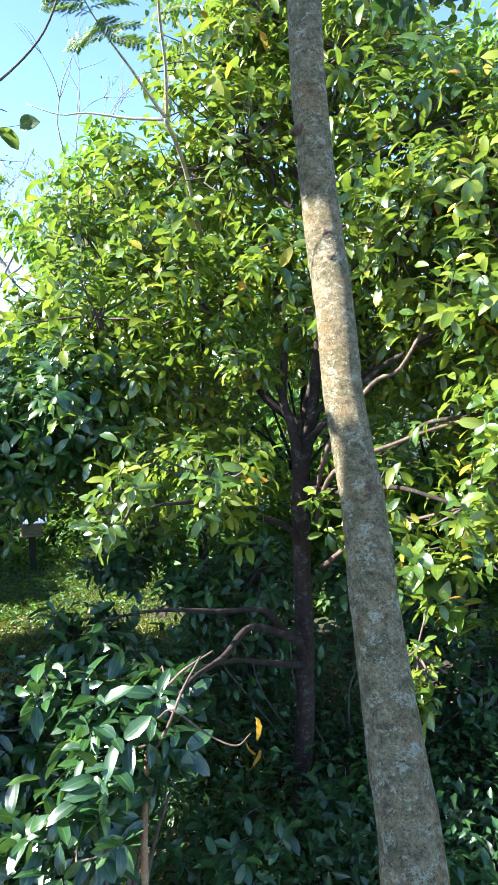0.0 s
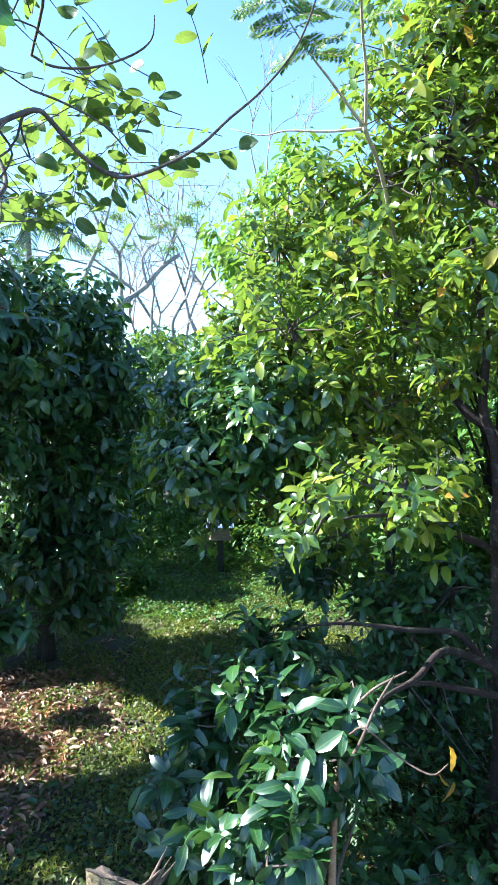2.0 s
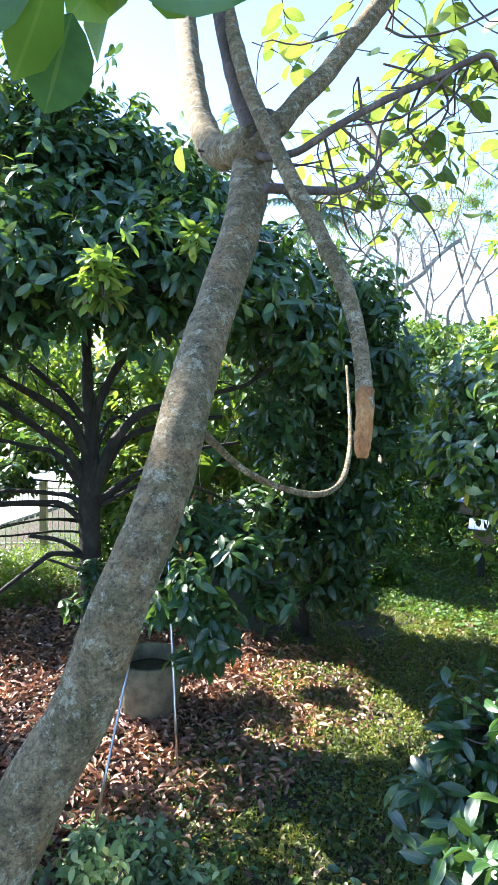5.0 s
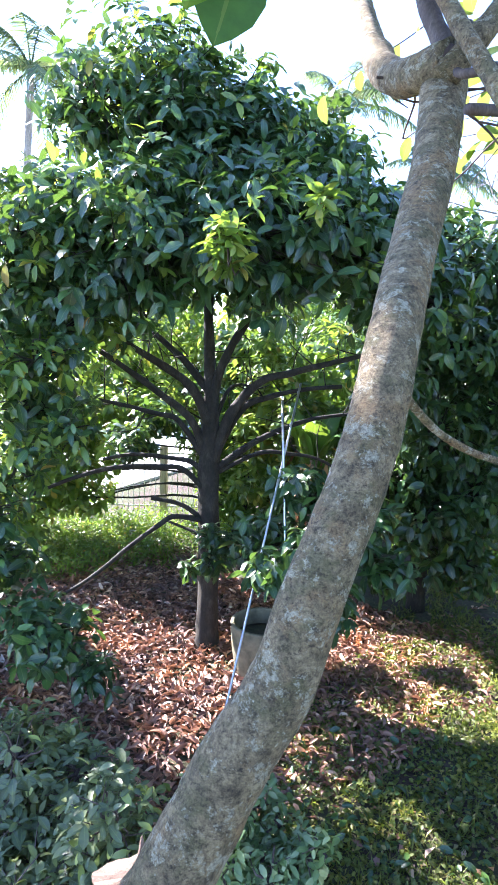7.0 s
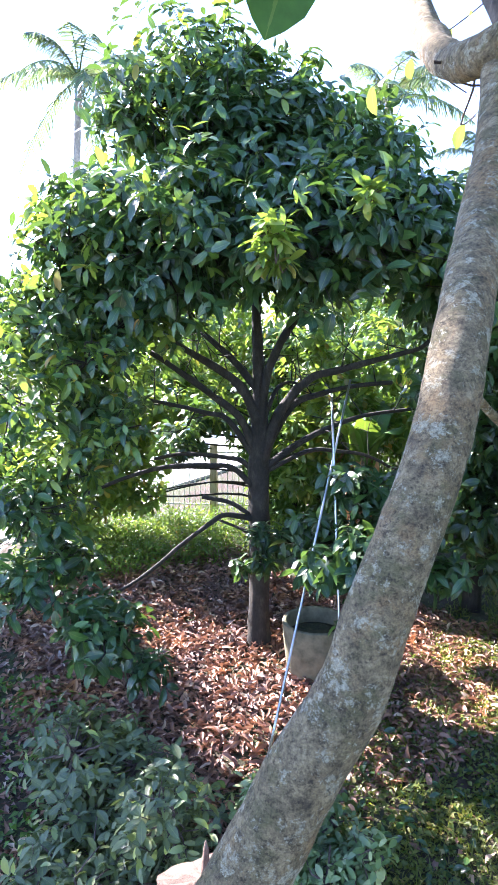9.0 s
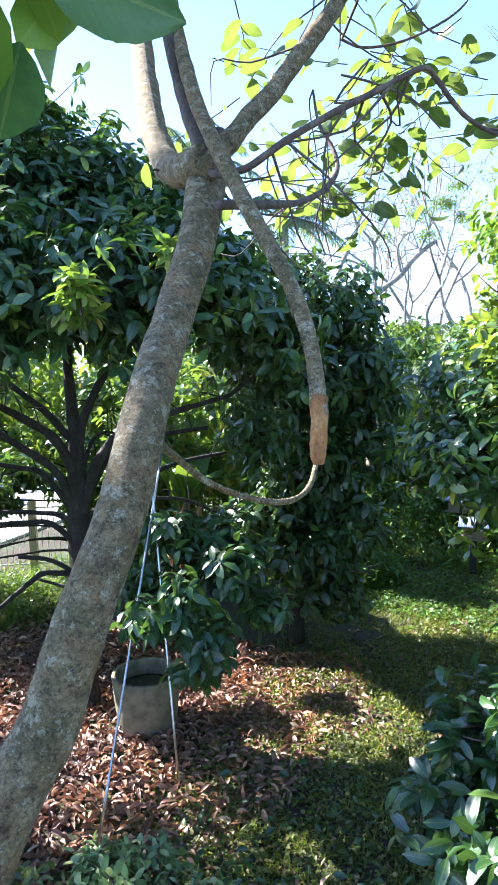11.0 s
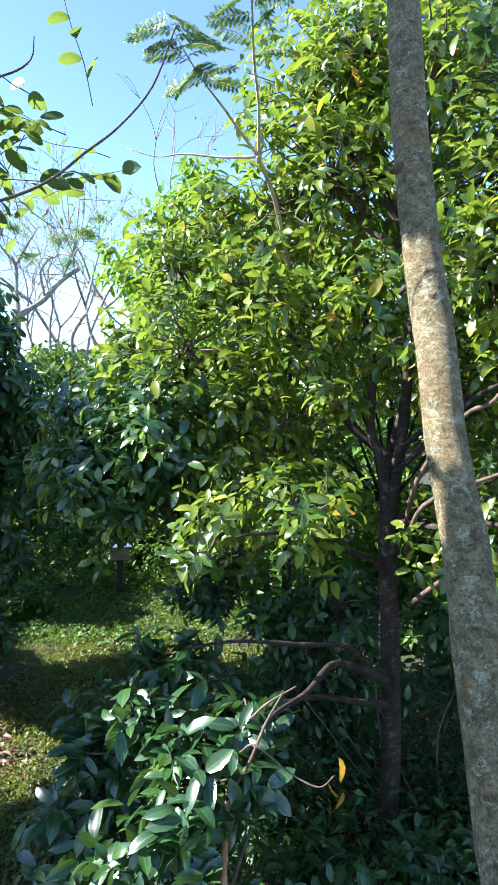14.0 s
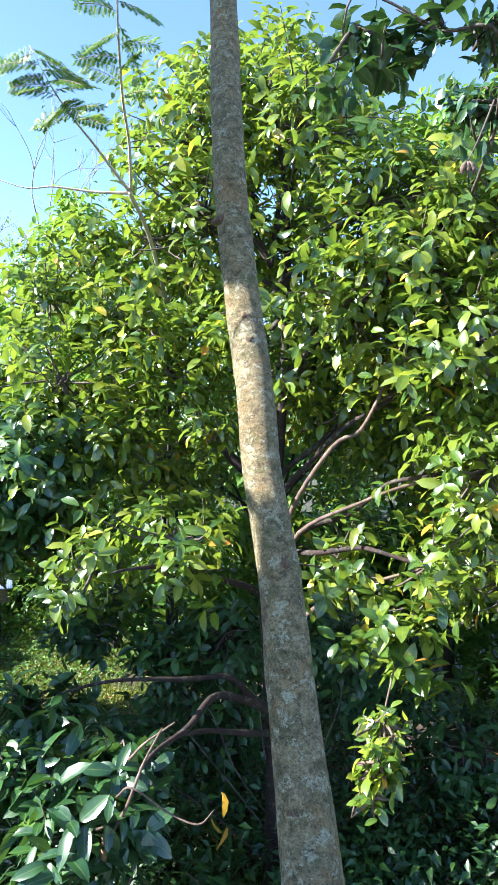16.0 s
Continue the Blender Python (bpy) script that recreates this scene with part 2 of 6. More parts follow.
concrete_mat = plain("mossy concrete", (0.095, 0.090, 0.050), (0.27, 0.245, 0.15), 5.0, 0.85, bump=0.006)
road_mat = plain("pale concrete road", (0.42, 0.41, 0.39), (0.58, 0.57, 0.55), 3.0, 0.8)
steel_mat = plain("galvanised tube", (0.50, 0.51, 0.52), (0.70, 0.71, 0.72), 30.0, 0.28, 0.95, 0.0008)
paint_mat = plain("white paint", (0.62, 0.62, 0.58), (0.80, 0.80, 0.77), 9.0, 0.6)
post_mat = plain("fence post wood", (0.26, 0.22, 0.15), (0.46, 0.41, 0.30), 8.0, 0.8, stretch=(6, 6, 0.6))
board_mat = plain("weathered board", (0.16, 0.12, 0.085), (0.34, 0.27, 0.19), 8.0, 0.8, stretch=(1, 6, 8))
black_mat = plain("dark post", (0.012, 0.012, 0.013), (0.035, 0.034, 0.033), 10.0, 0.7)
roof_mat = plain("blue-white corrugated roof", (0.12, 0.19, 0.32), (0.34, 0.37, 0.42), 2.2, 0.35, 0.2, stretch=(12, 0.3, 0.3))
soil_mat = soil_material()

# ---- mesh helpers ----


def mesh_of(name, verts, loops, counts, mat, uvs=None, smooth=True):
    """A mesh from flat arrays: places, corner indices, corners a face."""
    me = bpy.data.meshes.new(name)
    loops, counts = np.asarray(loops, np.int32), np.asarray(counts, np.int32)
    me.vertices.add(len(verts))
    me.vertices.foreach_set("co", np.asarray(verts, np.float32).ravel())
    me.loops.add(len(loops))
    me.loops.foreach_set("vertex_index", loops)
    me.polygons.add(len(counts))
    me.polygons.foreach_set("loop_start", np.r_[0, np.cumsum(counts)[:-1]].astype(np.int32))
    me.polygons.foreach_set("use_smooth", np.full(len(counts), smooth))
    if uvs is not None:
        layer = me.uv_layers.new(name="uv")
        layer.data.foreach_set("uv", np.asarray(uvs, np.float32)[loops].ravel())
    me.update(calc_edges=True)
    me.validate()
    me.materials.append(mat)
    return me


def part(name, data, parent=None, label="", kind=""):
    ob = new(name, data)
    ob.parent = parent
    return tagged(ob, label, kind=kind)


def thing(name, label, category, group="", kind=""):
    return tagged(new(name), label, category, group, kind)


def bm_mesh(name, bm, mat, smooth=False):
    me = bpy.data.meshes.new(name)
    bmesh.ops.recalc_face_normals(bm, faces=bm.faces)
    bm.to_mesh(me)
    bm.free()
    for p in me.polygons:
        p.use_smooth = smooth
    me.materials.append(mat)
    return me


def box(size, at=(0, 0, 0), bevel=0.0, bm=None):
    bm = bm or bmesh.new()
    made = bmesh.ops.create_cube(bm, size=1.0, matrix=Matrix.Translation(at) @ Matrix.Diagonal((*size, 1)))["verts"]
    if bevel:
        bmesh.ops.bevel(bm, geom=list({e for v in made for e in v.link_edges}), offset=bevel, segments=2, affect="EDGES")
    return bm


def smooth_line(pts, sub):
    """A rounded line through rows of x, y, z, radius."""
    p = np.asarray(pts, float)
    if len(p) < 3:
        return np.array([p[0] + (p[-1] - p[0]) * s for s in np.linspace(0, 1, sub * 2)])
    e = np.vstack([2 * p[0] - p[1], p, 2 * p[-1] - p[-2]])
    out = []
    for i in range(len(p) - 1):
        a, b, c, d = e[i : i + 4]
        for s in np.arange(sub) / sub:
            out.append(0.5 * (2 * b + (c - a) * s + (2 * a - 5 * b + 4 * c - d) * s * s + (3 * b - a - 3 * c + d) * s**3))
    return np.array(out + [p[-1]])


def unit(v):
    return v / np.maximum(np.linalg.norm(v, axis=-1, keepdims=True), 1e-9)


def tube(pts, sides=8, sub=4, rough=0.0, seed=0, cap=True):
    """Verts, loops and counts of a round limb along rows of x, y, z, radius, with an uneven skin."""
    line = smooth_line(pts, sub)
    c, r = line[:, :3], np.maximum(line[:, 3], 0.0006)
    tang = unit(np.gradient(c, axis=0))
    ref = np.array([0.0, 0.0, 1.0]) if abs(tang[0][2]) < 0.8 else np.array([1.0, 0.0, 0.0])
    a = unit(np.cross(tang[0], ref))
    ring = []
    ang = np.arange(sides) / sides * 2 * np.pi
    local = np.random.default_rng(seed + 11)
    wob = local.normal(0, 1, (len(c), sides))
    wob = (wob + np.roll(wob, 1, 1) + np.roll(wob, 1, 0)) / 1.7
    for i, t in enumerate(tang):
        a = unit(a - t * (a @ t))
        b = np.cross(t, a)
        rr = r[i] * (1 + rough * wob[i])
        ring.append(c[i] + (np.cos(ang) * rr)[:, None] * a + (np.sin(ang) * rr)[:, None] * b)
    v = np.concatenate(ring)
    n = len(c)
    i, j = np.meshgrid(np.arange(n - 1), np.arange(sides), indexing="ij")
    i, j = i.ravel(), j.ravel()
    k = (j + 1) % sides
    loops = np.stack([i * sides + j, i * sides + k, (i + 1) * sides + k, (i + 1) * sides + j], 1).ravel()
    counts = np.full(len(i), 4)
    if cap:
        loops = np.r_[loops, np.arange(sides)[::-1], (n - 1) * sides + np.arange(sides)]
        counts = np.r_[counts, sides, sides]
    return v, loops, counts


def join(pieces):
    vs, ls, cs, at = [], [], [], 0
    for v, l, c in pieces:
        vs.append(v), ls.append(np.asarray(l) + at), cs.append(c)
        at += len(v)
    return np.concatenate(vs), np.concatenate(ls), np.concatenate(cs)


def limb(name, pts, mat, parent, sides=10, sub=5, rough=0.05, seed=0, label="", kind=""):
    return part(name, mesh_of(name, *tube(pts, sides, sub, rough, seed), mat), parent, label, kind)


LEAF_FINE = (
    [(0, 0), (-0.30, 0.15), (0, 0.17), (0.30, 0.15), (-0.52, 0.48), (0, 0.5), (0.52, 0.48), (-0.42, 0.80), (0, 0.83), (0.42, 0.80), (0, 1.03)],
    [(0, 2, 1), (0, 3, 2), (1, 2, 5, 4), (2, 3, 6, 5), (4, 5, 8, 7), (5, 6, 9, 8), (7, 8, 10), (8, 9, 10)],
)
LEAF_COARSE = ([(0, 0), (-0.47, 0.42), (0, 0.45), (0.47, 0.42), (0, 1)], [(0, 2, 1), (0, 3, 2), (1, 2, 4), (2, 3, 4)])
BLADE = ([(-0.5, 0), (0.5, 0), (-0.38, 0.5), (0.38, 0.5), (0, 1)], [(0, 1, 3, 2), (2, 3, 4)])


def leaves(name, p, d, n, length, width, mat, shape=LEAF_FINE, curl=0.22, fold=0.18, seed=0):
    """One mesh of many leaves: foot, way to the tip, upper side, length and width of each."""
    t = np.array(shape[0])
    count = len(p)
    local = np.random.default_rng(seed + 3)
    d = unit(d)
    side = unit(np.cross(d, n))
    n = np.cross(side, d)
    cu = curl * (0.5 + local.random(count))[:, None]
    fo = fold * (0.4 + local.random(count))[:, None]
    u, v = t[:, 0][None] * width[:, None], t[:, 1][None] * length[:, None]
    w = -cu * t[:, 1][None] ** 2 * length[:, None] + fo * np.abs(t[:, 0])[None] * 2 * width[:, None]
    w = w + local.normal(0, 0.02, w.shape) * length[:, None]
    verts = p[:, None] + u[..., None] * side[:, None] + v[..., None] * d[:, None] + w[..., None] * n[:, None]
    flat = np.array([i for f in shape[1] for i in f])
    loops = (np.arange(count)[:, None] * len(t) + flat[None]).ravel()
    counts = np.tile([len(f) for f in shape[1]], count)
    uv = np.tile(np.stack([t[:, 0] + 0.5, t[:, 1]], 1), (count, 1))
    return mesh_of(name, verts.reshape(-1, 3), loops, counts, mat, uv)


def sprays(lobes, per, seed, fill=0.5, droop=0.25, each=(4, 8), flat=0.85, gap=0.0, step=0.028):
    """Feet, ways and upper sides of leaves that sit in whorls on twig ends in the shells of round lobes. Also the twig ends."""
    local = np.random.default_rng(seed)
    feet, ways, ups, ends, roots = [], [], [], [], []
    for x, y, z, r in lobes:
        m = max(4, int(per * r * r))
        o = unit(local.normal(0, 1, (m, 3)))
        lump = np.array([noise.noise(Vector(q * 1.7 + (x, y, z))) for q in o])
        far = r * (fill + (1 - fill) * local.random(m) ** 0.6) * (1 + 0.55 * lump)
        c = np.array([x, y, z]) + o * far[:, None] * (1, 1, flat)
        if gap:
            keep = np.array([noise.noise(Vector(q * 1.9)) for q in c]) > gap - 0.5
            o, c = o[keep], c[keep]
        axis = unit(o * 0.8 + (0, 0, 0.45) + local.normal(0, 0.35, o.shape))
        for a, q in zip(axis, c):
            k = local.integers(*each)
            s = unit(np.cross(a, local.normal(0, 1, 3)))
            b = np.cross(a, s)
            phi = np.arange(k) * 2.4 + local.random() * 6
            open_ = np.radians(local.uniform(35, 88, k))
            rad = np.cos(phi)[:, None] * s + np.sin(phi)[:, None] * b
            w = a * np.cos(open_)[:, None] + rad * np.sin(open_)[:, None]
            w = w - np.array([0, 0, 1]) * (droop * (0.3 + local.random(k)))[:, None]
            feet.append(q - a * (np.arange(k) * step)[:, None] + w * 0.01)
            ways.append(w)
            ups.append(a * 0.8 + np.array([0, 0, 0.7]) + local.normal(0, 0.3, (k, 3)))
            ends.append(q)
            roots.append((x, y, z))
    return np.concatenate(feet), np.concatenate(ways), np.concatenate(ups), np.array(ends), np.array(roots)


def foliage(name, lobes, per, size, mat, parent, seed, shape=LEAF_FINE, ratio=0.45, twig_mat=None, twig_share=0.4, label="", curl=0.28, fold=0.18, tumble=0.0, **more):
    p, d, n, ends, roots = sprays(lobes, per, seed, **more)
    local = np.random.default_rng(seed + 1)
    n = n + local.normal(0, 1, n.shape) * tumble
    length = size * local.uniform(0.6, 1.2, len(p))
    ob = part(name, leaves(name, p, d, n, length, length * ratio * local.uniform(0.85, 1.15, len(p)), mat, shape, curl, fold, seed=seed), parent, label, "stuff")
    if twig_mat:
        some = local.random(len(ends)) < twig_share
        pieces = []
        for e, r in zip(ends[some], roots[some]):
            mid = (e + r) / 2 + local.normal(0, 0.06, 3) - (0, 0, 0.05)
            pieces.append(tube([(*r, 0.012), (*mid, 0.008), (*e, 0.003)], 4, 2, cap=False))
        part("twigs", mesh_of("twigs", *join(pieces), twig_mat), parent, "", "stuff")
    return ob


def reach(a, b, r0, r1, rise=0.3, seed=0, steps=5, wander=0.05):
    """A limb's line from a to b that first climbs, then levels out."""
    local = np.random.default_rng(seed)
    a, b = np.array(a, float), np.array(b, float)
    rows = []
    for s in np.linspace(0, 1, steps):
        q = a + (b - a) * s + np.array([0, 0, rise * math.sin(math.pi * s) * np.linalg.norm(b - a) * 0.5])
        if 0 < s < 1:
            q += local.normal(0, wander, 3)
        rows.append((*q, r0 + (r1 - r0) * s**0.8))
    return rows


# ---- ground ----


def lie(x, y):
    return 0.05 * noise.noise(Vector((x * 0.45, y * 0.45, 0.0))) + 0.02 * noise.noise(Vector((x * 2.1, y * 2.1, 4.0)))


def build_ground():
    near_line = np.arange(-22, 22.01, 0.35)
    out = np.array([30.0, 45, 70, 120, 250, 600, 1500])
    xs = np.r_[-out[::-1], near_line, out] - 3
    ys = np.r_[-out[::-1], near_line, out] + 6
    verts = [(x, y, lie(x, y)) for y in ys for x in xs]
    w = len(xs)
    i, j = np.meshgrid(np.arange(len(ys) - 1), np.arange(w - 1), indexing="ij")
    a = (i * w + j).ravel()
    loops = np.stack([a, a + 1, a + w + 1, a + w], 1).ravel()
    ob = new("ground", mesh_of("ground", verts, loops, np.full(len(a), 4), soil_mat))
    tagged(ob, "dark garden soil with thin patchy turf", "ground", kind="structure")


build_ground()


def build_road():
    rows = [(-14.6 - 0.45 * s, 4 + s) for s in np.linspace(-16, 26, 22)]
    verts, loops = [], []
    for k, (x, y) in enumerate(rows):
        verts += [(x, y, 0.07), (x - 8.5, y + 2, 0.07), (x, y, -0.1), (x - 8.5, y + 2, -0.1)]
        if k:
            a, b = 4 * k - 4, 4 * k
            loops += [a, a + 1, b + 1, b, a, b, b + 2, a + 2, a + 1, a + 3, b + 3, b + 1]
    ob = new("road", mesh_of("road", verts, loops, np.full(len(loops) // 4, 4), road_mat, smooth=False))
    tagged(ob, "pale sunlit concrete road beyond the fence", "road", kind="structure")


build_road()

# ---- the many-stemmed tree beside the camera ----


def blade_meshes(name, mat, count=4, half=(0.004, 0.13, 0.235, 0.265, 0.225, 0.12, 0.004)):
    """A few single-leaf meshes, foot at the origin, tip along +y, one metre long, for leaves that are objects."""
    made = []
    for k in range(count):
        local = np.random.default_rng(50 + k)
        rows = np.array([0, 0.12, 0.3, 0.5, 0.7, 0.87, 1.0])
        cols = np.array([-1, -0.5, 0, 0.5, 1.0])
        bend, cup = 0.18 + 0.12 * k, 0.10 + 0.05 * k
        verts, uv = [], []
        for v, h in zip(rows, half):
            for c in cols:
                verts.append((c * h, v, -bend * v * v + cup * abs(c) * h + local.normal(0, 0.008)))
                uv.append((0.5 + c / 2, v))
        loops = []
        for i in range(len(rows) - 1):
            for j in range(len(cols) - 1):
                a = i * 5 + j
                loops += [a, a + 1, a + 6, a + 5]
        made.append(mesh_of(name, verts, loops, np.full(len(loops) // 4, 4), mat, uv))
    return made


def hang_leaf(meshes, at, way, up, size, parent, k):
    way, up = Vector(way).normalized(), Vector(up)
    side = way.cross(up).normalized()
    up = side.cross(way)
    ob = part("leaf", meshes[k % len(meshes)], parent)
    ob.matrix_basis = Matrix(((side.x, way.x, up.x, at[0]), (side.y, way.y, up.y, at[1]), (side.z, way.z, up.z, at[2]), (0, 0, 0, 1))) @ Matrix.Diagonal((size, size, size, 1))
    return ob


def sawn_stem(rows, tilt, parent, seed, label):
    """A stem that ends in a slanting saw cut, and its cut face with a torn splinter rim. tilt: slopes of the cut along x and y."""
    local = np.random.default_rng(seed)
    sides = 24
    v, loops, counts = tube(rows, sides, 5, 0.035, seed, cap=False)
    c = np.array(rows[-1][:3])
    ring = v[-sides:]
    ring[:, 2] = c[2] + (ring[:, 0] - c[0]) * tilt[0] + (ring[:, 1] - c[1]) * tilt[1]
    ring[:, 2] += local.uniform(0, 0.003, sides)
    ring[3:5, 2] += local.uniform(0.004, 0.011, 2)
    part("stem", mesh_of("stem", v, loops, counts, bark_near), parent, label)
    outer = ring * 1.0
    inner = ring * 0.55 + c * 0.45
    inner[:, 2] += local.uniform(-0.003, 0.003, sides)
    verts = np.vstack([outer + (0, 0, 0.001), inner, c[None]])
    lp, ct = [], []
    for k in range(sides):
        n = (k + 1) % sides
        lp += [k, n, sides + n, sides + k, sides + k, sides + n, 2 * sides]
        ct += [4, 3]
    part("cut_face", mesh_of("cut_face", verts, lp, ct, cut_wood, smooth=False), parent, "pale sawn wood with torn splinters")


def build_near_tree():
    tree = thing("forked_tree", "grey-barked forked tree with mottled lichen and sawn-off stems", "tree")
    bole = [(-0.30, 0.75, -0.1, 0.15), (-0.30, 0.76, 0.5, 0.12), (-0.31, 0.76, 1.4, 0.105), (-0.33, 0.75, 2.2, 0.10), (-0.36, 0.75, 2.9, 0.085)]
    limb("trunk", bole, bark_near, tree, 16, 5, 0.04, 1)
    straight = [(-0.33, 0.76, 2.1, 0.06), (-0.10, 0.72, 2.9, 0.05), (0.035, 0.80, 3.45, 0.045), (0.007, 1.086, 3.895, 0.0352), (-0.003, 1.173, 3.988, 0.0335), (-0.018, 1.26, 4.109, 0.0315), (-0.033, 1.336, 4.253, 0.0296), (-0.056, 1.395, 4.388, 0.0285),
                (-0.068, 1.447, 4.52, 0.0288), (-0.087, 1.499, 4.653, 0.0284), (-0.107, 1.542, 4.844, 0.0278), (-0.118, 1.603, 5.025, 0.0272), (-0.127, 1.692, 5.236, 0.026), (-0.15, 1.8, 5.6, 0.022), (-0.2, 1.95, 6.3, 0.012)]
    limb("stem", straight, bark_near, tree, 24, 6, 0.018, 2, "straight mottled grey stem")
    curved = [(-0.36, 0.75, 2.3, 0.05), (-0.50, 0.68, 2.8, 0.042), (-0.68, 0.60, 3.35, 0.036), (-0.79, 0.562, 3.75, 0.031), (-0.82, 0.578, 3.97, 0.0278), (-0.816, 0.602, 4.024, 0.0265), (-0.812, 0.621, 4.055, 0.0257), (-0.809, 0.64, 4.086, 0.0249), (-0.805, 0.662, 4.124, 0.0240), (-0.799, 0.693, 4.168, 0.0230), (-0.801, 0.713, 4.211, 0.0221),
              (-0.803, 0.737, 4.254, 0.0212), (-0.808, 0.762, 4.292, 0.0208), (-0.819, 0.791, 4.336, 0.0212), (-0.837, 0.822, 4.385, 0.0208), (-0.863, 0.862, 4.43, 0.0208), (-0.9, 0.918, 4.484, 0.0212), (-0.953, 1.004, 4.575, 0.0228), (-1.013, 1.086, 4.685, 0.0255), (-1.021, 1.101, 4.735, 0.017)]
    limb("stem", curved, bark_near, tree, 24, 6, 0.018, 3, "curved leaning stem with pale lichen blotches")
    # knots and branch scars on both stems
    for at, r, tall, seed in (((-0.124, 1.516, 4.792), 0.0125, 0.8, 2), ((-0.08, 1.468, 4.627), 0.0085, 0.9, 3), ((-0.074, 1.452, 4.588), 0.0085, 0.8, 4), ((-0.074, 1.428, 4.522), 0.009, 0.9, 5), ((-0.024, 1.318, 4.27), 0.008, 1.0, 6), ((-0.02, 1.169, 4.02), 0.008, 0.9, 8), ((0.020, 1.131, 3.971), 0.010, 1.0, 9), ((-0.834, 0.785, 4.335), 0.007, 1.5, 7), ((-0.885, 0.874, 4.456), 0.004, 1.0, 11)):
        bm = bmesh.new()
        bmesh.ops.create_icosphere(bm, subdivisions=3, radius=r)
        for v in bm.verts:
            v.co *= 1 + 0.45 * noise.noise(v.co * 110 + Vector((seed, 0, 0))) + 0.25 * noise.noise(v.co * 320 + Vector((0, seed, 0)))
            v.co.z *= tall
        ob = part("knot", bm_mesh("knot", bm, bark_knot, True), tree, "rough red-brown knot")
        ob.matrix_basis = pose(*at)
    elbow = [(-0.985, 1.06, 4.69, 0.022), (-1.043, 1.076, 4.696, 0.0222), (-1.125, 1.118, 4.726, 0.0224), (-1.209, 1.17, 4.797, 0.0221), (-1.304, 1.236, 4.892, 0.0226), (-1.421, 1.327, 5.012, 0.023), (-1.568, 1.438, 5.195, 0.023), (-1.75, 1.55, 5.5, 0.02), (-1.95, 1.65, 6.0, 0.012)]
    limb("branch", elbow, bark_near, tree, 14, 5, 0.05, 4, "elbowed branch")
    limb("branch", [(-0.985, 1.06, 4.69, 0.013), (-1.02, 1.075, 4.735, 0.0115), (-1.055, 1.09, 4.79, 0.011), (-1.10, 1.115, 4.86, 0.0108), (-1.17, 1.16, 4.98, 0.0105), (-1.3, 1.25, 5.3, 0.007)], bark_twig, tree, 10, 5, 0.04, 5)
    hang = [(-1.238, 1.23, 5.072, 0.0106), (-1.141, 1.157, 4.935, 0.0103), (-1.061, 1.099, 4.836, 0.0099), (-0.998, 1.059, 4.755, 0.0098), (-0.941, 1.035, 4.684, 0.0096), (-0.893, 1.016, 4.627, 0.0093), (-0.848, 1.005, 4.569, 0.009), (-0.807, 0.997, 4.514, 0.0085), (-0.776, 0.984, 4.464, 0.0082), (-0.754, 0.969, 4.413, 0.0081), (-0.738, 0.951, 4.377, 0.0081)]
    limb("branch", hang, bark_near, tree, 14, 5, 0.05, 6, "sawn branch hanging down")
    limb("cut_end", [(-0.747, 0.962, 4.398, 0.0083), (-0.738, 0.951, 4.376, 0.0083), (-0.734, 0.944, 4.358, 0.0080), (-0.731, 0.939, 4.345, 0.0070), (-0.730, 0.938, 4.338, 0.0045)], wet_wood, tree, 14, 4, 0.06, 7, "raw orange-brown sawn end")
    limb("branch", [(-0.985, 1.05, 4.67, 0.0164), (-0.966, 1.08, 4.715, 0.0135), (-0.964, 1.113, 4.75, 0.0129), (-0.963, 1.16, 4.794, 0.0126), (-0.953, 1.209, 4.854, 0.0125), (-0.951, 1.26, 4.911, 0.0125), (-0.957, 1.312, 4.968, 0.0119), (-0.98, 1.42, 5.1, 0.0111), (-1.03, 1.6, 5.4, 0.0090), (-1.05, 1.8, 5.8, 0.0057)], bark_near, tree, 14, 5, 0.05, 8)
    dark = [(-0.99, 1.07, 4.69, 0.0049), (-0.955, 1.04, 4.664, 0.0048), (-0.901, 1.036, 4.658, 0.0045), (-0.864, 1.065, 4.687, 0.0043), (-0.826, 1.102, 4.716, 0.004), (-0.785, 1.138, 4.741, 0.0037), (-0.749, 1.169, 4.763, 0.0034), (-0.743, 1.193, 4.757, 0.0031), (-0.736, 1.222, 4.738, 0.003), (-0.725, 1.253, 4.721, 0.0028), (-0.7, 1.287, 4.709, 0.0026), (-0.645, 1.296, 4.718, 0.0024), (-0.59, 1.308, 4.743, 0.0022), (-0.559, 1.345, 4.788, 0.002), (-0.519, 1.371, 4.83, 0.0017), (-0.47, 1.379, 4.885, 0.0015), (-0.433, 1.377, 4.963, 0.0011)]
    limb("branch", dark, bark_twig, tree, 9, 5, 0.05, 9, "thin dark drooping branch")
    limb("branch", [(-0.93, 1.02, 4.62, 0.0061), (-0.937, 1.139, 4.642, 0.0054), (-1.028, 1.316, 4.695, 0.0052), (-1.083, 1.453, 4.75, 0.0053), (-1.115, 1.539, 4.807, 0.0052), (-1.141, 1.566, 4.856, 0.0045), (-1.182, 1.574, 4.921, 0.0032), (-1.2, 1.58, 4.99, 0.0022)], bark_twig, tree, 9, 5, 0.05, 10)
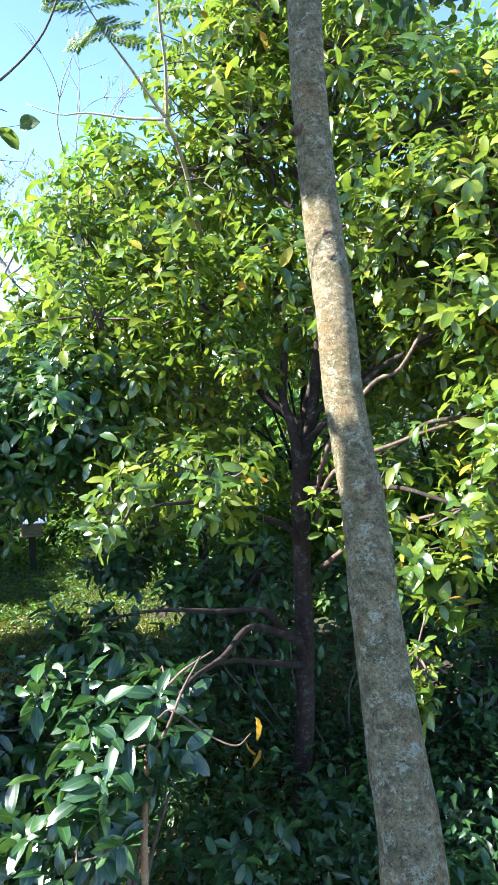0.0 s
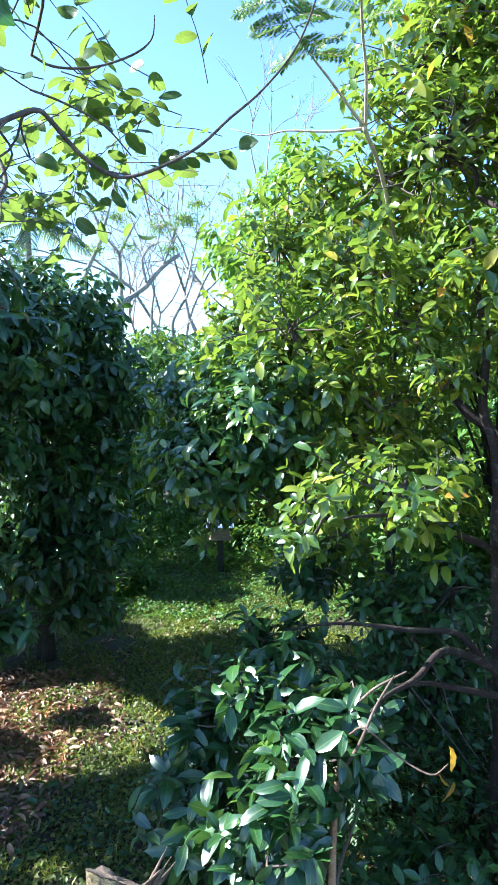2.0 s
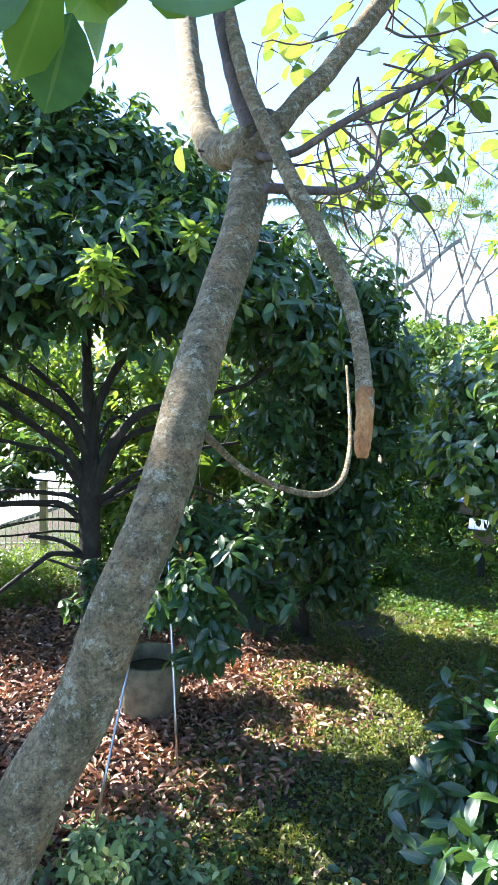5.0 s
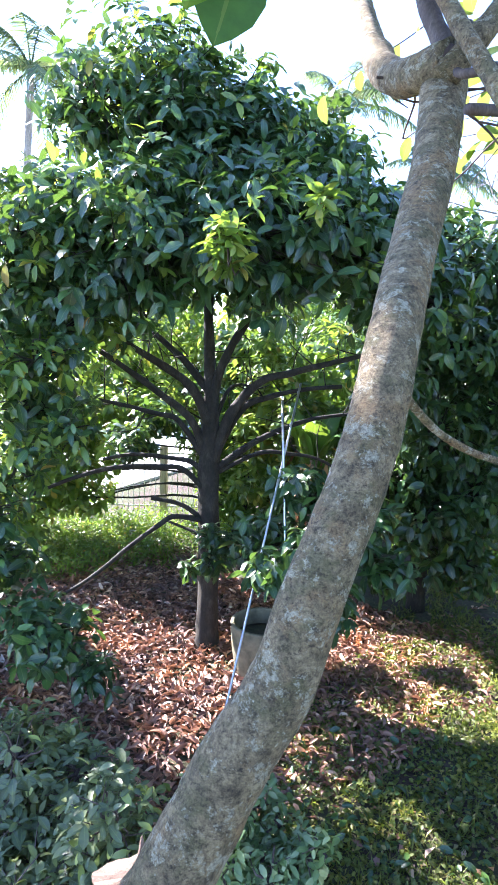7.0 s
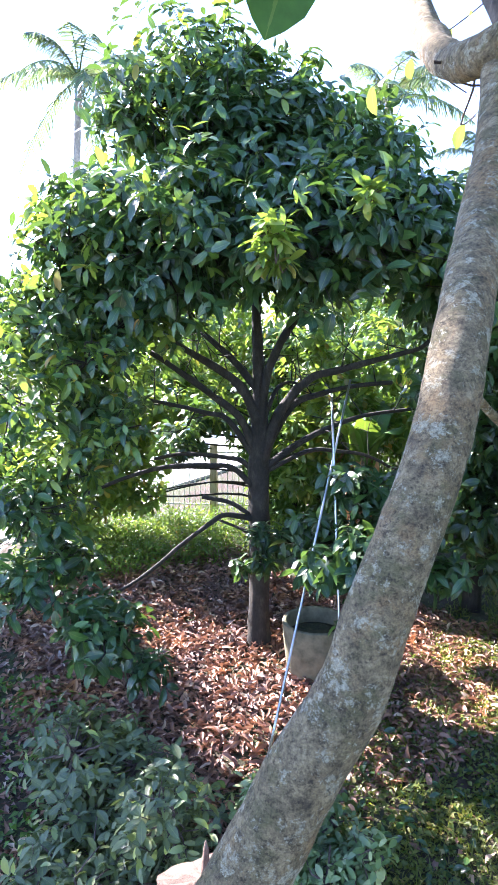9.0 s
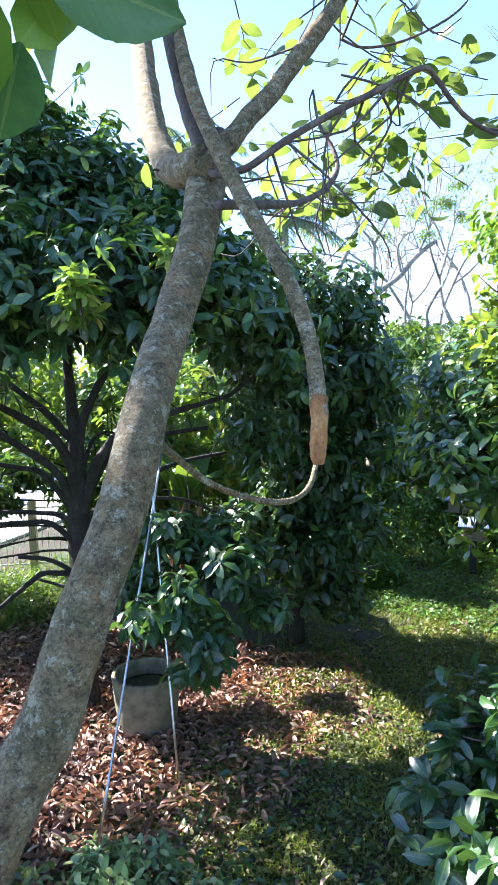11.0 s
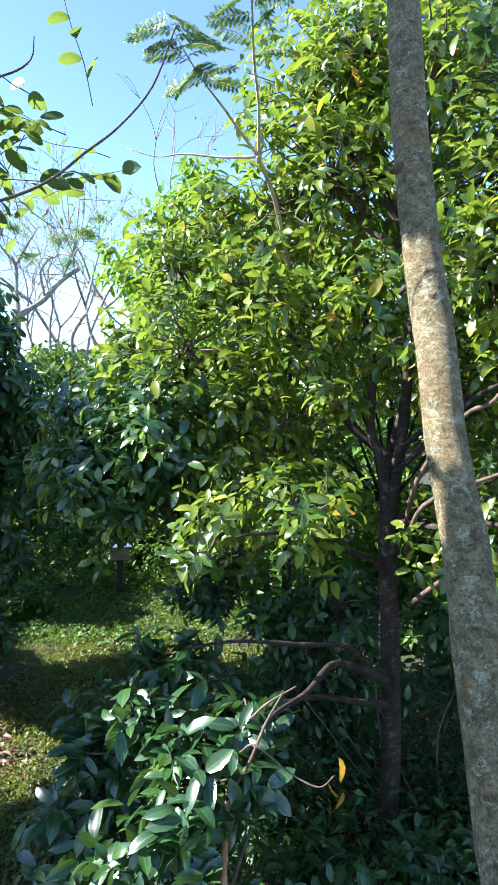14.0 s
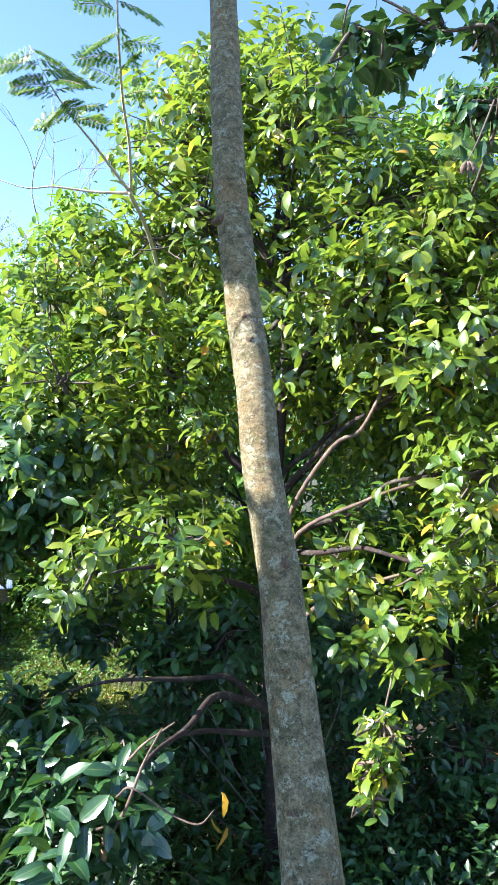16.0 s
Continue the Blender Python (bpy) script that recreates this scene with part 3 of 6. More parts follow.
    limb("branch", [(-0.845, 0.83, 4.37, 0.005), (-0.872, 0.887, 4.342, 0.0039), (-0.872, 0.937, 4.307, 0.0038), (-0.868, 0.996, 4.282, 0.0038), (-0.866, 1.059, 4.268, 0.0038), (-0.879, 1.121, 4.274, 0.0037), (-0.91, 1.182, 4.302, 0.0035), (-0.954, 1.245, 4.344, 0.003), (-1.01, 1.311, 4.421, 0.002)], bark_near, tree, 8, 5, 0.05, 11, "thin looping shoot")
    limb("stub", [(-0.99, 1.075, 4.70, 0.014), (-0.988, 1.082, 4.722, 0.011), (-0.986, 1.085, 4.735, 0.008)], bark_twig, tree, 9, 3, 0.15, 12, "short broken stub")
    sawn_stem([(-0.36, 0.78, 2.3, 0.06), (-0.46, 0.92, 2.9, 0.050), (-0.60, 1.08, 3.5, 0.043), (-0.65, 1.14, 3.785, 0.039)], (-0.08, -0.9), tree, 13, "sawn-off stem")
    for k, (a, b) in enumerate((((-0.618, 1.154, 3.763), (-0.591, 1.17, 3.826)), ((-0.622, 1.144, 3.773), (-0.594, 1.157, 3.803)), ((-0.615, 1.16, 3.758), (-0.582, 1.175, 3.803)), ((-0.616, 1.156, 3.763), (-0.585, 1.169, 3.814)))):
        limb("splinter", [(*a, 0.0045), (*(np.array(a) * 0.5 + np.array(b) * 0.5), 0.0025), (*b, 0.0006)], cut_wood, tree, 5, 2, 0.2, k, "torn splinter")
    sawn_stem([(-0.40, 0.74, 2.3, 0.06), (-0.62, 0.74, 2.9, 0.052), (-0.88, 0.72, 3.55, 0.048), (-0.985, 0.685, 3.885, 0.045)], (0.46, -0.24), tree, 14, "sawn-off stem")
    for k, (a, b) in enumerate((((-0.994, 0.693, 3.876), (-0.998, 0.695, 3.912)), ((-0.988, 0.697, 3.876), (-0.984, 0.700, 3.905)), ((-0.968, 0.705, 3.880), (-0.966, 0.709, 3.903)), ((-0.960, 0.706, 3.882), (-0.955, 0.711, 3.901)), ((-0.976, 0.702, 3.878), (-0.977, 0.706, 3.899)))):
        limb("splinter", [(*a, 0.0045), (*(np.array(a) * 0.5 + np.array(b) * 0.5), 0.0036), (*b, 0.001)], cut_wood, tree, 5, 2, 0.2, k, "torn splinter")
    # leaf clumps added out of view; they shade stems outside the sun's main gap
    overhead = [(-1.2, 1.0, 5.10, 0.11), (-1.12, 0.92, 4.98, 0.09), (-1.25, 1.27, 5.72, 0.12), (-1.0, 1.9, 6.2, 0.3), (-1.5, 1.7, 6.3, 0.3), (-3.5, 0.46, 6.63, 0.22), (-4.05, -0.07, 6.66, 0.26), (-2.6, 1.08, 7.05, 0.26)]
    # limbs added to join the far shading clumps to the elbowed branch
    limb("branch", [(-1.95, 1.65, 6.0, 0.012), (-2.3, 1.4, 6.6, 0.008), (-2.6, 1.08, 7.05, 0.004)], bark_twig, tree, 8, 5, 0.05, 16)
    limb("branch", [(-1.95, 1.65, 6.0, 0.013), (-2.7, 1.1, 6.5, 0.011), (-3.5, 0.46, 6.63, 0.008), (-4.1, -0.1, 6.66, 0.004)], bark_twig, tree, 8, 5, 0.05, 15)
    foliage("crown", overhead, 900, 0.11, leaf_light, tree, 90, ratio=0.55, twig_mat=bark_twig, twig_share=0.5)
    # thin hanging twigs under the fork and among the leaves
    local = np.random.default_rng(21)
    pieces = []
    bearers = [smooth_line(dark, 3)[6:28], smooth_line([(-0.953, 1.209, 4.854, 0.01), (-0.957, 1.312, 4.968, 0.01), (-0.98, 1.42, 5.1, 0.01), (-1.03, 1.6, 5.4, 0.01)], 4), smooth_line([(-1.028, 1.316, 4.695, 0.005), (-1.115, 1.539, 4.807, 0.005), (-1.2, 1.58, 4.99, 0.002)], 4)]
    for k in range(34):
        line = bearers[k % 3]
        a = line[int(local.integers(len(line)))][:3] if k > 5 else np.array([-1.05, 1.10, 4.70]) + local.normal(0, 1, 3) * (0.03, 0.02, 0.004)
        w = local.normal(0, 1, 3) * (0.11, 0.11, 0.07) + (-0.03, 0.06, -0.07)
        pieces.append(tube([(*a, 0.0019), (*(a + w * 0.35 + local.normal(0, 0.015, 3)), 0.0015), (*(a + w * 0.7 + local.normal(0, 0.025, 3)), 0.0012), (*(a + w), 0.0008)], 5, 3, cap=False))
    part("twigs", mesh_of("twigs", *join(pieces), bark_twig), tree, "", "stuff")
    for rows in ([(-1.49, 2.12, 5.37, 0.004), (-1.446, 2.164, 5.349, 0.004), (-1.353, 2.225, 5.356, 0.0036), (-1.246, 2.272, 5.392, 0.0032), (-1.185, 2.285, 5.432, 0.0026), (-1.162, 2.266, 5.486, 0.0016)],
                 [(-1.46, 2.07, 5.25, 0.0034), (-1.391, 2.134, 5.226, 0.0034), (-1.311, 2.209, 5.18, 0.003), (-1.257, 2.273, 5.105, 0.002)],
                 [(-0.99, 1.43, 5.13, 0.0048), (-1.2, 1.8, 5.32, 0.0044), (-1.49, 2.12, 5.37, 0.004)]):
        limb("twig", rows, bark_twig, tree, 7, 4, 0.05, 17)
    # leafy twigs that carry the light green leaves
    blades = blade_meshes("leaf", leaf_near, 4, (0.01, 0.14, 0.25, 0.295, 0.285, 0.20, 0.02))
    k = 0
    lines = []
    for n in range(56):
        c = np.array(((-1.50, 2.54, 5.38), (-1.64, 2.49, 5.26), (-1.74, 2.49, 5.08), (-1.42, 2.60, 5.26), (-1.62, 2.37, 5.55), (-1.86, 2.40, 5.17))[n % 6]) + local.normal(0, 1, 3) * (0.15, 0.18, 0.11)
        if n >= 50:
            c = np.array([-1.05, 1.55, 5.22]) + local.normal(0, 1, 3) * (0.10, 0.12, 0.08)
        w = unit(local.normal(0, 1, 3) * (1, 1, 0.35))
        if n >= 50:
            lines.append(tube([(-0.98, 1.42, 5.1, 0.003), (*((c - w * 0.12 + (-0.98, 1.42, 5.1)) / 2 + local.normal(0, 0.02, 3)), 0.0025), (*(c - w * 0.12), 0.002)], 5, 3, cap=False))
        tip = c + w * 0.26
        lines.append(tube([(*(c - w * 0.12 + local.normal(0, 0.02, 3)), 0.002), (*c, 0.0018), (*(c + w * 0.13 + local.normal(0, 0.012, 3)), 0.0014), (*tip, 0.001)], 5, 3, cap=False))
        for s in np.linspace(-0.05, 0.26, 6):
            side = unit(np.cross(w, (0, 0, 1))) * (1 if k % 2 else -1)
            d = w * 0.55 + side * 0.9 + local.normal(0, 0.25, 3) - (0, 0, 0.25)
            up = np.array(sun_way) + (0, 0, 0.35) + local.normal(0, 0.45, 3)
            hang_leaf(blades, c + w * s, d, up, local.uniform(0.052, 0.090) * (0.72 if n >= 50 else 1.0), tree, k)
            k += 1
    part("twigs", mesh_of("twigs", *join(lines), bark_twig), tree, "", "stuff")
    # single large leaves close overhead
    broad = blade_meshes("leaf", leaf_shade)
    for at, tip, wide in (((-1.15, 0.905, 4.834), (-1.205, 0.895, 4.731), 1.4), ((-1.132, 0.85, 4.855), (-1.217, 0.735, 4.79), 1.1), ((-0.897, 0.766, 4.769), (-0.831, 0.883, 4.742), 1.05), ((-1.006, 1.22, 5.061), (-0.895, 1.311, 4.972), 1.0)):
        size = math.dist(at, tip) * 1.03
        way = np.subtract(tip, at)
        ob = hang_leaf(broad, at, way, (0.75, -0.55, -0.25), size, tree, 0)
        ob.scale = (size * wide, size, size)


build_near_tree()



def single_leaves(lobes, per, size, mat, parent, seed, most, half=(0.004, 0.13, 0.235, 0.265, 0.225, 0.12, 0.004), **more):
    """Leaves that are objects of their own, on the twig ends of the lobes."""
    p, d, n, ends, roots = sprays(lobes, per, seed, **more)
    local = np.random.default_rng(seed + 2)
    meshes = blade_meshes("leaf", mat, 4, half)
    for k in np.sort(local.permutation(len(p))[:most]):
        hang_leaf(meshes, p[k], d[k], n[k], size * local.uniform(0.65, 1.2), parent, int(k))


# ---- the dense tree with the red-brown trunk ----


def limbs_to(tree, trunk, lobes, top, r0, mat, seed, low=1.2, rise=0.25):
    """A limb from the trunk to each lobe."""
    for k, (x, y, z, r) in enumerate(lobes):
        za = min(max(low, z - 0.55 * math.hypot(x - trunk[0], y - trunk[1]) - 0.3), top)
        a = (trunk[0], trunk[1], za)
        limb("limb", reach(a, (x, y, z), r0 * (1.25 - 0.5 * za / top), 0.014, rise, seed + k, 6), mat, tree, 8, 4, 0.06, seed + k)


RIGHT_A = [(-2.2, 6.64, 5.7, 0.5), (-1.74, 6.64, 6.2, 0.4), (-2.6, 6.73, 5.0, 0.42), (-1.16, 6.36, 6.15, 0.42), (-1.45, 5.94, 5.36, 0.38), (-1.88, 5.98, 4.86, 0.6), (-0.83, 6.61, 7.09, 0.7), (-0.65, 6.23, 6.28, 0.7),
           (-0.5, 6.94, 7.66, 0.8), (0.35, 7.0, 7.35, 0.65), (0.77, 5.98, 6.29, 0.7), (0.57, 5.61, 5.4, 0.6), (0.99, 5.33, 5.68, 0.6), (1.25, 5.88, 6.3, 0.6), (1.05, 5.32, 4.94, 0.6), (-1.35, 5.95, 4.35, 0.4)]
RIGHT_B = [(-2.12, 5.9, 4.24, 0.6), (-2.52, 5.84, 3.7, 0.6), (-0.77, 4.91, 3.68, 0.42), (-1.24, 4.71, 3.56, 0.3), (0.44, 5.63, 3.4, 0.45), (0.98, 4.92, 3.47, 0.4), (0.22, 7.25, 6.21, 0.8),
           (1.53, 5.4, 6.0, 0.6), (1.34, 5.04, 5.04, 0.55), (0.1, 7.23, 7.92, 0.7), (1.4, 5.02, 4.14, 0.6), (0.72, 5.99, 4.7, 0.5), (1.9, 5.6, 5.2, 0.7), (2.0, 5.7, 6.2, 0.7)]


RIGHT_C = [(-0.75, 5.75, 4.9, 0.3), (-0.4, 5.7, 5.3, 0.34), (-0.5, 5.65, 4.45, 0.24), (-1.05, 5.75, 5.25, 0.34), (-0.15, 5.7, 4.85, 0.24), (-2.83, 6.3, 4.33, 0.5), (-2.86, 6.07, 3.8, 0.4), (-2.36, 6.28, 3.9, 0.5), (-1.95, 6.56, 3.35, 0.4), (-1.49, 6.33, 4.73, 0.5), (-1.21, 7.19, 4.08, 0.6), (-1.6, 6.82, 2.84, 0.45), (0.3, 7.4, 5.0, 0.8), (1.2, 6.9, 5.4, 0.8),
           (1.3, 6.6, 4.2, 0.7), (-1.0, 7.3, 6.1, 0.6), (-0.9, 6.95, 5.1, 0.45), (-0.6, 6.9, 5.5, 0.4), (0.3, 6.9, 5.0, 0.4), (0.35, 6.3, 4.5, 0.3), (0.2, 6.2, 7.0, 0.8), (2.2, 6.4, 4.4, 0.8), (2.4, 6.4, 3.4, 0.7), (1.7, 5.4, 3.3, 0.5)]


def build_right_tree():
    tree = thing("evergreen_tree", "dense glossy evergreen tree with a red-brown trunk", "tree")
    tx, ty = -0.08, 6.0
    limb("trunk", [(tx, ty, -0.1, 0.12), (tx - 0.01, ty, 0.6, 0.09), (tx, ty, 1.6, 0.082), (tx - 0.03, ty, 2.6, 0.078), (tx - 0.06, ty + 0.03, 3.4, 0.07), (tx + 0.06, ty + 0.2, 4.2, 0.045), (tx + 0.15, ty + 0.3, 6.2, 0.03), (tx, ty + 0.3, 7.6, 0.012)], bark_red, tree, 14, 5, 0.06, 31)
    limbs_to(tree, (tx, ty), RIGHT_A[6:14] + RIGHT_B[4:6] + RIGHT_B[8:12], 5.8, 0.032, bark_red, 300, 3.4, 0.05)
    sprigs = [(x, y, z, r * 1.3) for x, y, z, r in RIGHT_A + RIGHT_B + RIGHT_C]
    foliage("crown", sprigs, 50, 0.13, leaf_mid, tree, 109, ratio=0.46, twig_mat=bark_twig, twig_share=0.5, fill=0.8, each=(5, 9), curl=0.4, tumble=0.35, label="sprigs that stand out of the crown")
    # low arching boughs that show against the dark undergrowth
    for rows in ([(-0.1, 6.0, 1.9, 0.045), (-0.181, 5.516, 2.233, 0.034), (-0.488, 5.079, 2.507, 0.027), (-0.634, 4.62, 2.487, 0.02), (-0.766, 4.282, 2.515, 0.014), (-0.827, 4.046, 2.518, 0.008)],
                 [(-0.1, 6.0, 1.8, 0.035), (-0.258, 5.346, 2.102, 0.025), (-0.57, 5.161, 2.209, 0.019), (-0.811, 4.844, 2.3, 0.012), (-1.0, 4.6, 2.3, 0.006)],
                 [(-0.1, 6.0, 2.0, 0.035), (-0.266, 5.636, 2.261, 0.028), (-0.432, 5.502, 2.476, 0.024), (-0.749, 5.287, 2.543, 0.019), (-1.209, 5.027, 2.632, 0.013), (-1.6, 4.85, 2.6, 0.007)],
                 [(-0.1, 6.0, 2.7, 0.04), (-0.196, 5.895, 3.032, 0.03), (-0.514, 5.332, 3.301, 0.024), (-0.777, 4.835, 3.494, 0.018), (-0.982, 4.503, 3.55, 0.011), (-1.064, 4.382, 3.553, 0.006)]):
        limb("limb", rows, bark_red, tree, 8, 5, 0.07, 41, "low arching bough")
    # steep dark limbs of the fork
    for k, rows in enumerate(([(-0.1, 6.03, 3.2, 0.06), (-0.141, 6.539, 3.814, 0.05), (-0.459, 6.558, 4.136, 0.046), (-0.859, 6.527, 4.725, 0.04), (-1.107, 6.471, 5.033, 0.034), (-1.302, 6.413, 5.237, 0.026), (-1.6, 6.3, 5.6, 0.012)],
                              [(-0.1, 6.03, 3.1, 0.06), (-0.129, 6.34, 3.834, 0.036), (-0.038, 6.367, 4.315, 0.032), (0.008, 6.36, 4.693, 0.028), (0.037, 6.34, 4.971, 0.024), (0.1, 6.3, 5.6, 0.016)],
                              [(-0.13, 6.03, 3.3, 0.055), (-0.197, 6.024, 3.847, 0.042), (-0.295, 6.047, 4.184, 0.038), (-0.274, 6.048, 4.661, 0.033), (-0.345, 6.017, 5.033, 0.027), (-0.42, 6.0, 5.6, 0.012)])):
        limb("limb", rows, bark_red, tree, 10, 5, 0.06, 46 + k, "steep dark limb")
    # boughs in paler bark than the trunk: their sunlight is in the colour
    for rows in ([(0.0, 6.0, 3.3, 0.024), (0.084, 5.6, 3.8, 0.02), (0.389, 5.424, 4.288, 0.017), (0.6, 5.404, 4.415, 0.015), (0.806, 5.359, 4.833, 0.01), (0.95, 5.3, 5.2, 0.007)],
                 [(0.0, 6.0, 3.1, 0.022), (0.124, 5.5, 3.609, 0.018), (0.592, 5.369, 3.863, 0.014), (0.922, 5.33, 3.992, 0.013), (1.237, 5.265, 4.078, 0.008)],
                 [(0.05, 5.95, 2.7, 0.023), (0.35, 5.5, 3.1, 0.018), (0.7, 5.25, 3.3, 0.013), (1.1, 5.1, 3.45, 0.007)]):
        limb("limb", rows, bark_bough, tree, 8, 5, 0.07, 45, "grey-brown bough with sunlight in its colour")
    for rows in ([(-0.9, 4.08, 2.55, 0.008), (-0.821, 4.103, 2.627, 0.008), (-0.744, 4.137, 2.673, 0.007), (-0.646, 4.176, 2.727, 0.005)],
                 [(-0.9, 3.8, 2.5, 0.006), (-0.803, 3.74, 2.583, 0.006), (-0.632, 3.793, 2.427, 0.0055), (-0.469, 3.777, 2.373, 0.005), (-0.387, 3.815, 2.427, 0.003)]):
        limb("twig", rows, bark_bough, tree, 7, 5, 0.07, 49, "red-brown leaning twig")
    # a dark branch that hangs in over the camera's side, with a dried seed pod
    for rows in ([(1.3, 5.0, 6.0, 0.014), (1.1, 3.9, 5.97, 0.011), (0.854, 3.109, 5.992, 0.0085), (0.639, 3.147, 6.034, 0.006), (0.45, 3.1, 6.1, 0.003)],
                 [(0.639, 3.147, 6.034, 0.006), (0.4, 3.13, 6.16, 0.005), (0.276, 3.135, 6.163, 0.0045), (0.24, 3.237, 5.997, 0.004), (0.175, 3.346, 5.792, 0.002)],
                 [(1.0, 3.6, 5.97, 0.006), (0.93, 3.6, 5.8, 0.004), (0.876, 3.60, 5.69, 0.0025)]):
        limb("branch", rows, bark_twig, tree, 8, 5, 0.06, 54, "thin branch overhead")
    foliage("leaves", [(0.469, 3.206, 5.994, 0.17), (0.30, 3.2, 6.1, 0.16), (0.62, 3.15, 6.1, 0.16), (0.22, 3.28, 5.9, 0.1), (0.85, 3.2, 6.1, 0.2), (1.1, 3.9, 6.1, 0.3)], 380, 0.10, leaf_bush, tree, 104, ratio=0.5, twig_mat=bark_twig, twig_share=0.5, fill=0.2)
    pod = part("seed_pod", mesh_of("seed_pod", *join([tube([(0.876 + dx * 0.3, 3.60, 5.69, 0.004), (0.876 + dx, 3.60, 5.672, 0.013), (0.876 + dx * 1.6, 3.60, 5.648, 0.012), (0.876 + dx * 1.5, 3.60, 5.63, 0.003)], 10, 4, 0.08, 3) for dx in (-0.016, 0.0, 0.017)]), bark_bough), tree, "dried brown seed pod")
    foliage("leaves", [(0.508, 4.045, 2.575, 0.13), (0.47, 4.0, 2.4, 0.08), (0.56, 4.2, 2.75, 0.12)], 1200, 0.09, leaf_mid, tree, 106, ratio=0.48, twig_mat=bark_bough, twig_share=0.6, fill=0.2)
    single_leaves([(0.47, 4.70, 3.01, 0.15), (0.68, 4.65, 3.14, 0.2), (0.88, 4.6, 3.19, 0.2), (0.95, 4.6, 2.8, 0.17), (0.58, 4.68, 2.45, 0.08), (0.74, 4.55, 2.95, 0.15)], 420, 0.145, leaf_twig, tree, 108, 200, fill=0.2)
    limb("twig", [(0.75, 4.7, 3.0, 0.008), (0.56, 4.2, 2.75, 0.005), (0.508, 4.045, 2.6, 0.004), (0.46, 4.0, 2.36, 0.002)], bark_bough, tree, 7, 4, 0.06, 55)
    # low outer clump, leaves coloured dark to stand for its own shade
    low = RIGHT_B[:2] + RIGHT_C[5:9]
    foliage("crown", low, 520, 0.13, leaf_mid_shaded, tree, 110, ratio=0.46, fill=0.55, droop=0.5, curl=0.4, tumble=0.25, label="dense drooping outer leaves")
    foliage("crown", [q for q in RIGHT_A + RIGHT_B + RIGHT_C if q not in low], 245, 0.13, leaf_mid, tree, 100, ratio=0.46, twig_mat=bark_twig, twig_share=0.3, fill=0.35, gap=0.2, curl=0.4, tumble=0.35)


build_right_tree()

# ---- the large-leaved shrub in front of it ----
BUSH = [(-1.48, 4.15, 2.40, 0.34), (-1.14, 3.84, 2.28, 0.34), (-1.9, 4.31, 2.2, 0.34), (-1.91, 3.97, 1.75, 0.34), (-1.32, 3.72, 1.95, 0.36), (-0.96, 4.3, 2.4, 0.26), (-1.67, 4.83, 2.5, 0.34), (-0.87, 4.05, 2.2, 0.2), (-1.6, 4.0, 1.3, 0.4), (-2.1, 4.6, 1.6, 0.4)]


def build_bush():
    tree = thing("broadleaf_shrub", "shrub with large glossy leaves and bare pale stems", "shrub")
    limb("stem", [(-1.0, 4.1, -0.05, 0.03), (-1.02, 3.95, 1.0, 0.025), (-1.0, 3.82, 1.7, 0.021), (-0.96, 3.77, 2.26, 0.018), (-0.955, 3.765, 2.3, 0.017)], bark_stem, tree, 10, 5, 0.06, 51, "bare pale forked stem")
    limb("stem", [(-0.955, 3.77, 2.28, 0.013), (-0.86, 3.82, 2.42, 0.01), (-0.78, 3.9, 2.62, 0.008), (-0.7, 4.05, 2.75, 0.005)], bark_bough, tree, 8, 4, 0.06, 52)
    limb("stem", [(-1.05, 4.1, 0.0, 0.02), (-1.12, 3.95, 1.0, 0.015), (-1.1, 3.85, 1.6, 0.012), (-1.1, 3.8, 2.1, 0.008)], bark_bough, tree, 8, 4, 0.06, 53)
    for k, (x, y, z, r) in enumerate(BUSH):
        limb("stem", reach((-1.15, 4.15, 0.1 + 0.05 * k), (x, y, z), 0.02, 0.006, 0.15, 520 + k), bark_twig, tree, 7, 4, 0.06, 54 + k)
    foliage("leaves", BUSH, 330, 0.16, leaf_bush, tree, 140, ratio=0.42, twig_mat=bark_twig, twig_share=0.4, fill=0.3, each=(4, 7), curl=0.35, tumble=0.4)
    single_leaves(BUSH[:8], 110, 0.16, leaf_shrub, tree, 145, 290, (0.01, 0.14, 0.215, 0.235, 0.22, 0.15, 0.015), fill=0.75)
    part("withered_leaf", leaves("withered_leaf", np.array([(-0.43, 4.74, 2.0), (-0.4, 4.74, 1.76), (-0.5, 4.70, 1.85)]), np.array([(0.2, -0.3, -1.0), (-0.3, -0.1, -1.0), (0.3, 0, -1)]), np.array([(1, -0.4, 0.1), (0.9, -0.3, 0.2), (-1, -0.3, 0.0)]), np.array([0.16, 0.17, 0.13]), np.array([0.09, 0.10, 0.06]), yellow_mat), tree, "withered orange-yellow leaves")


build_bush()

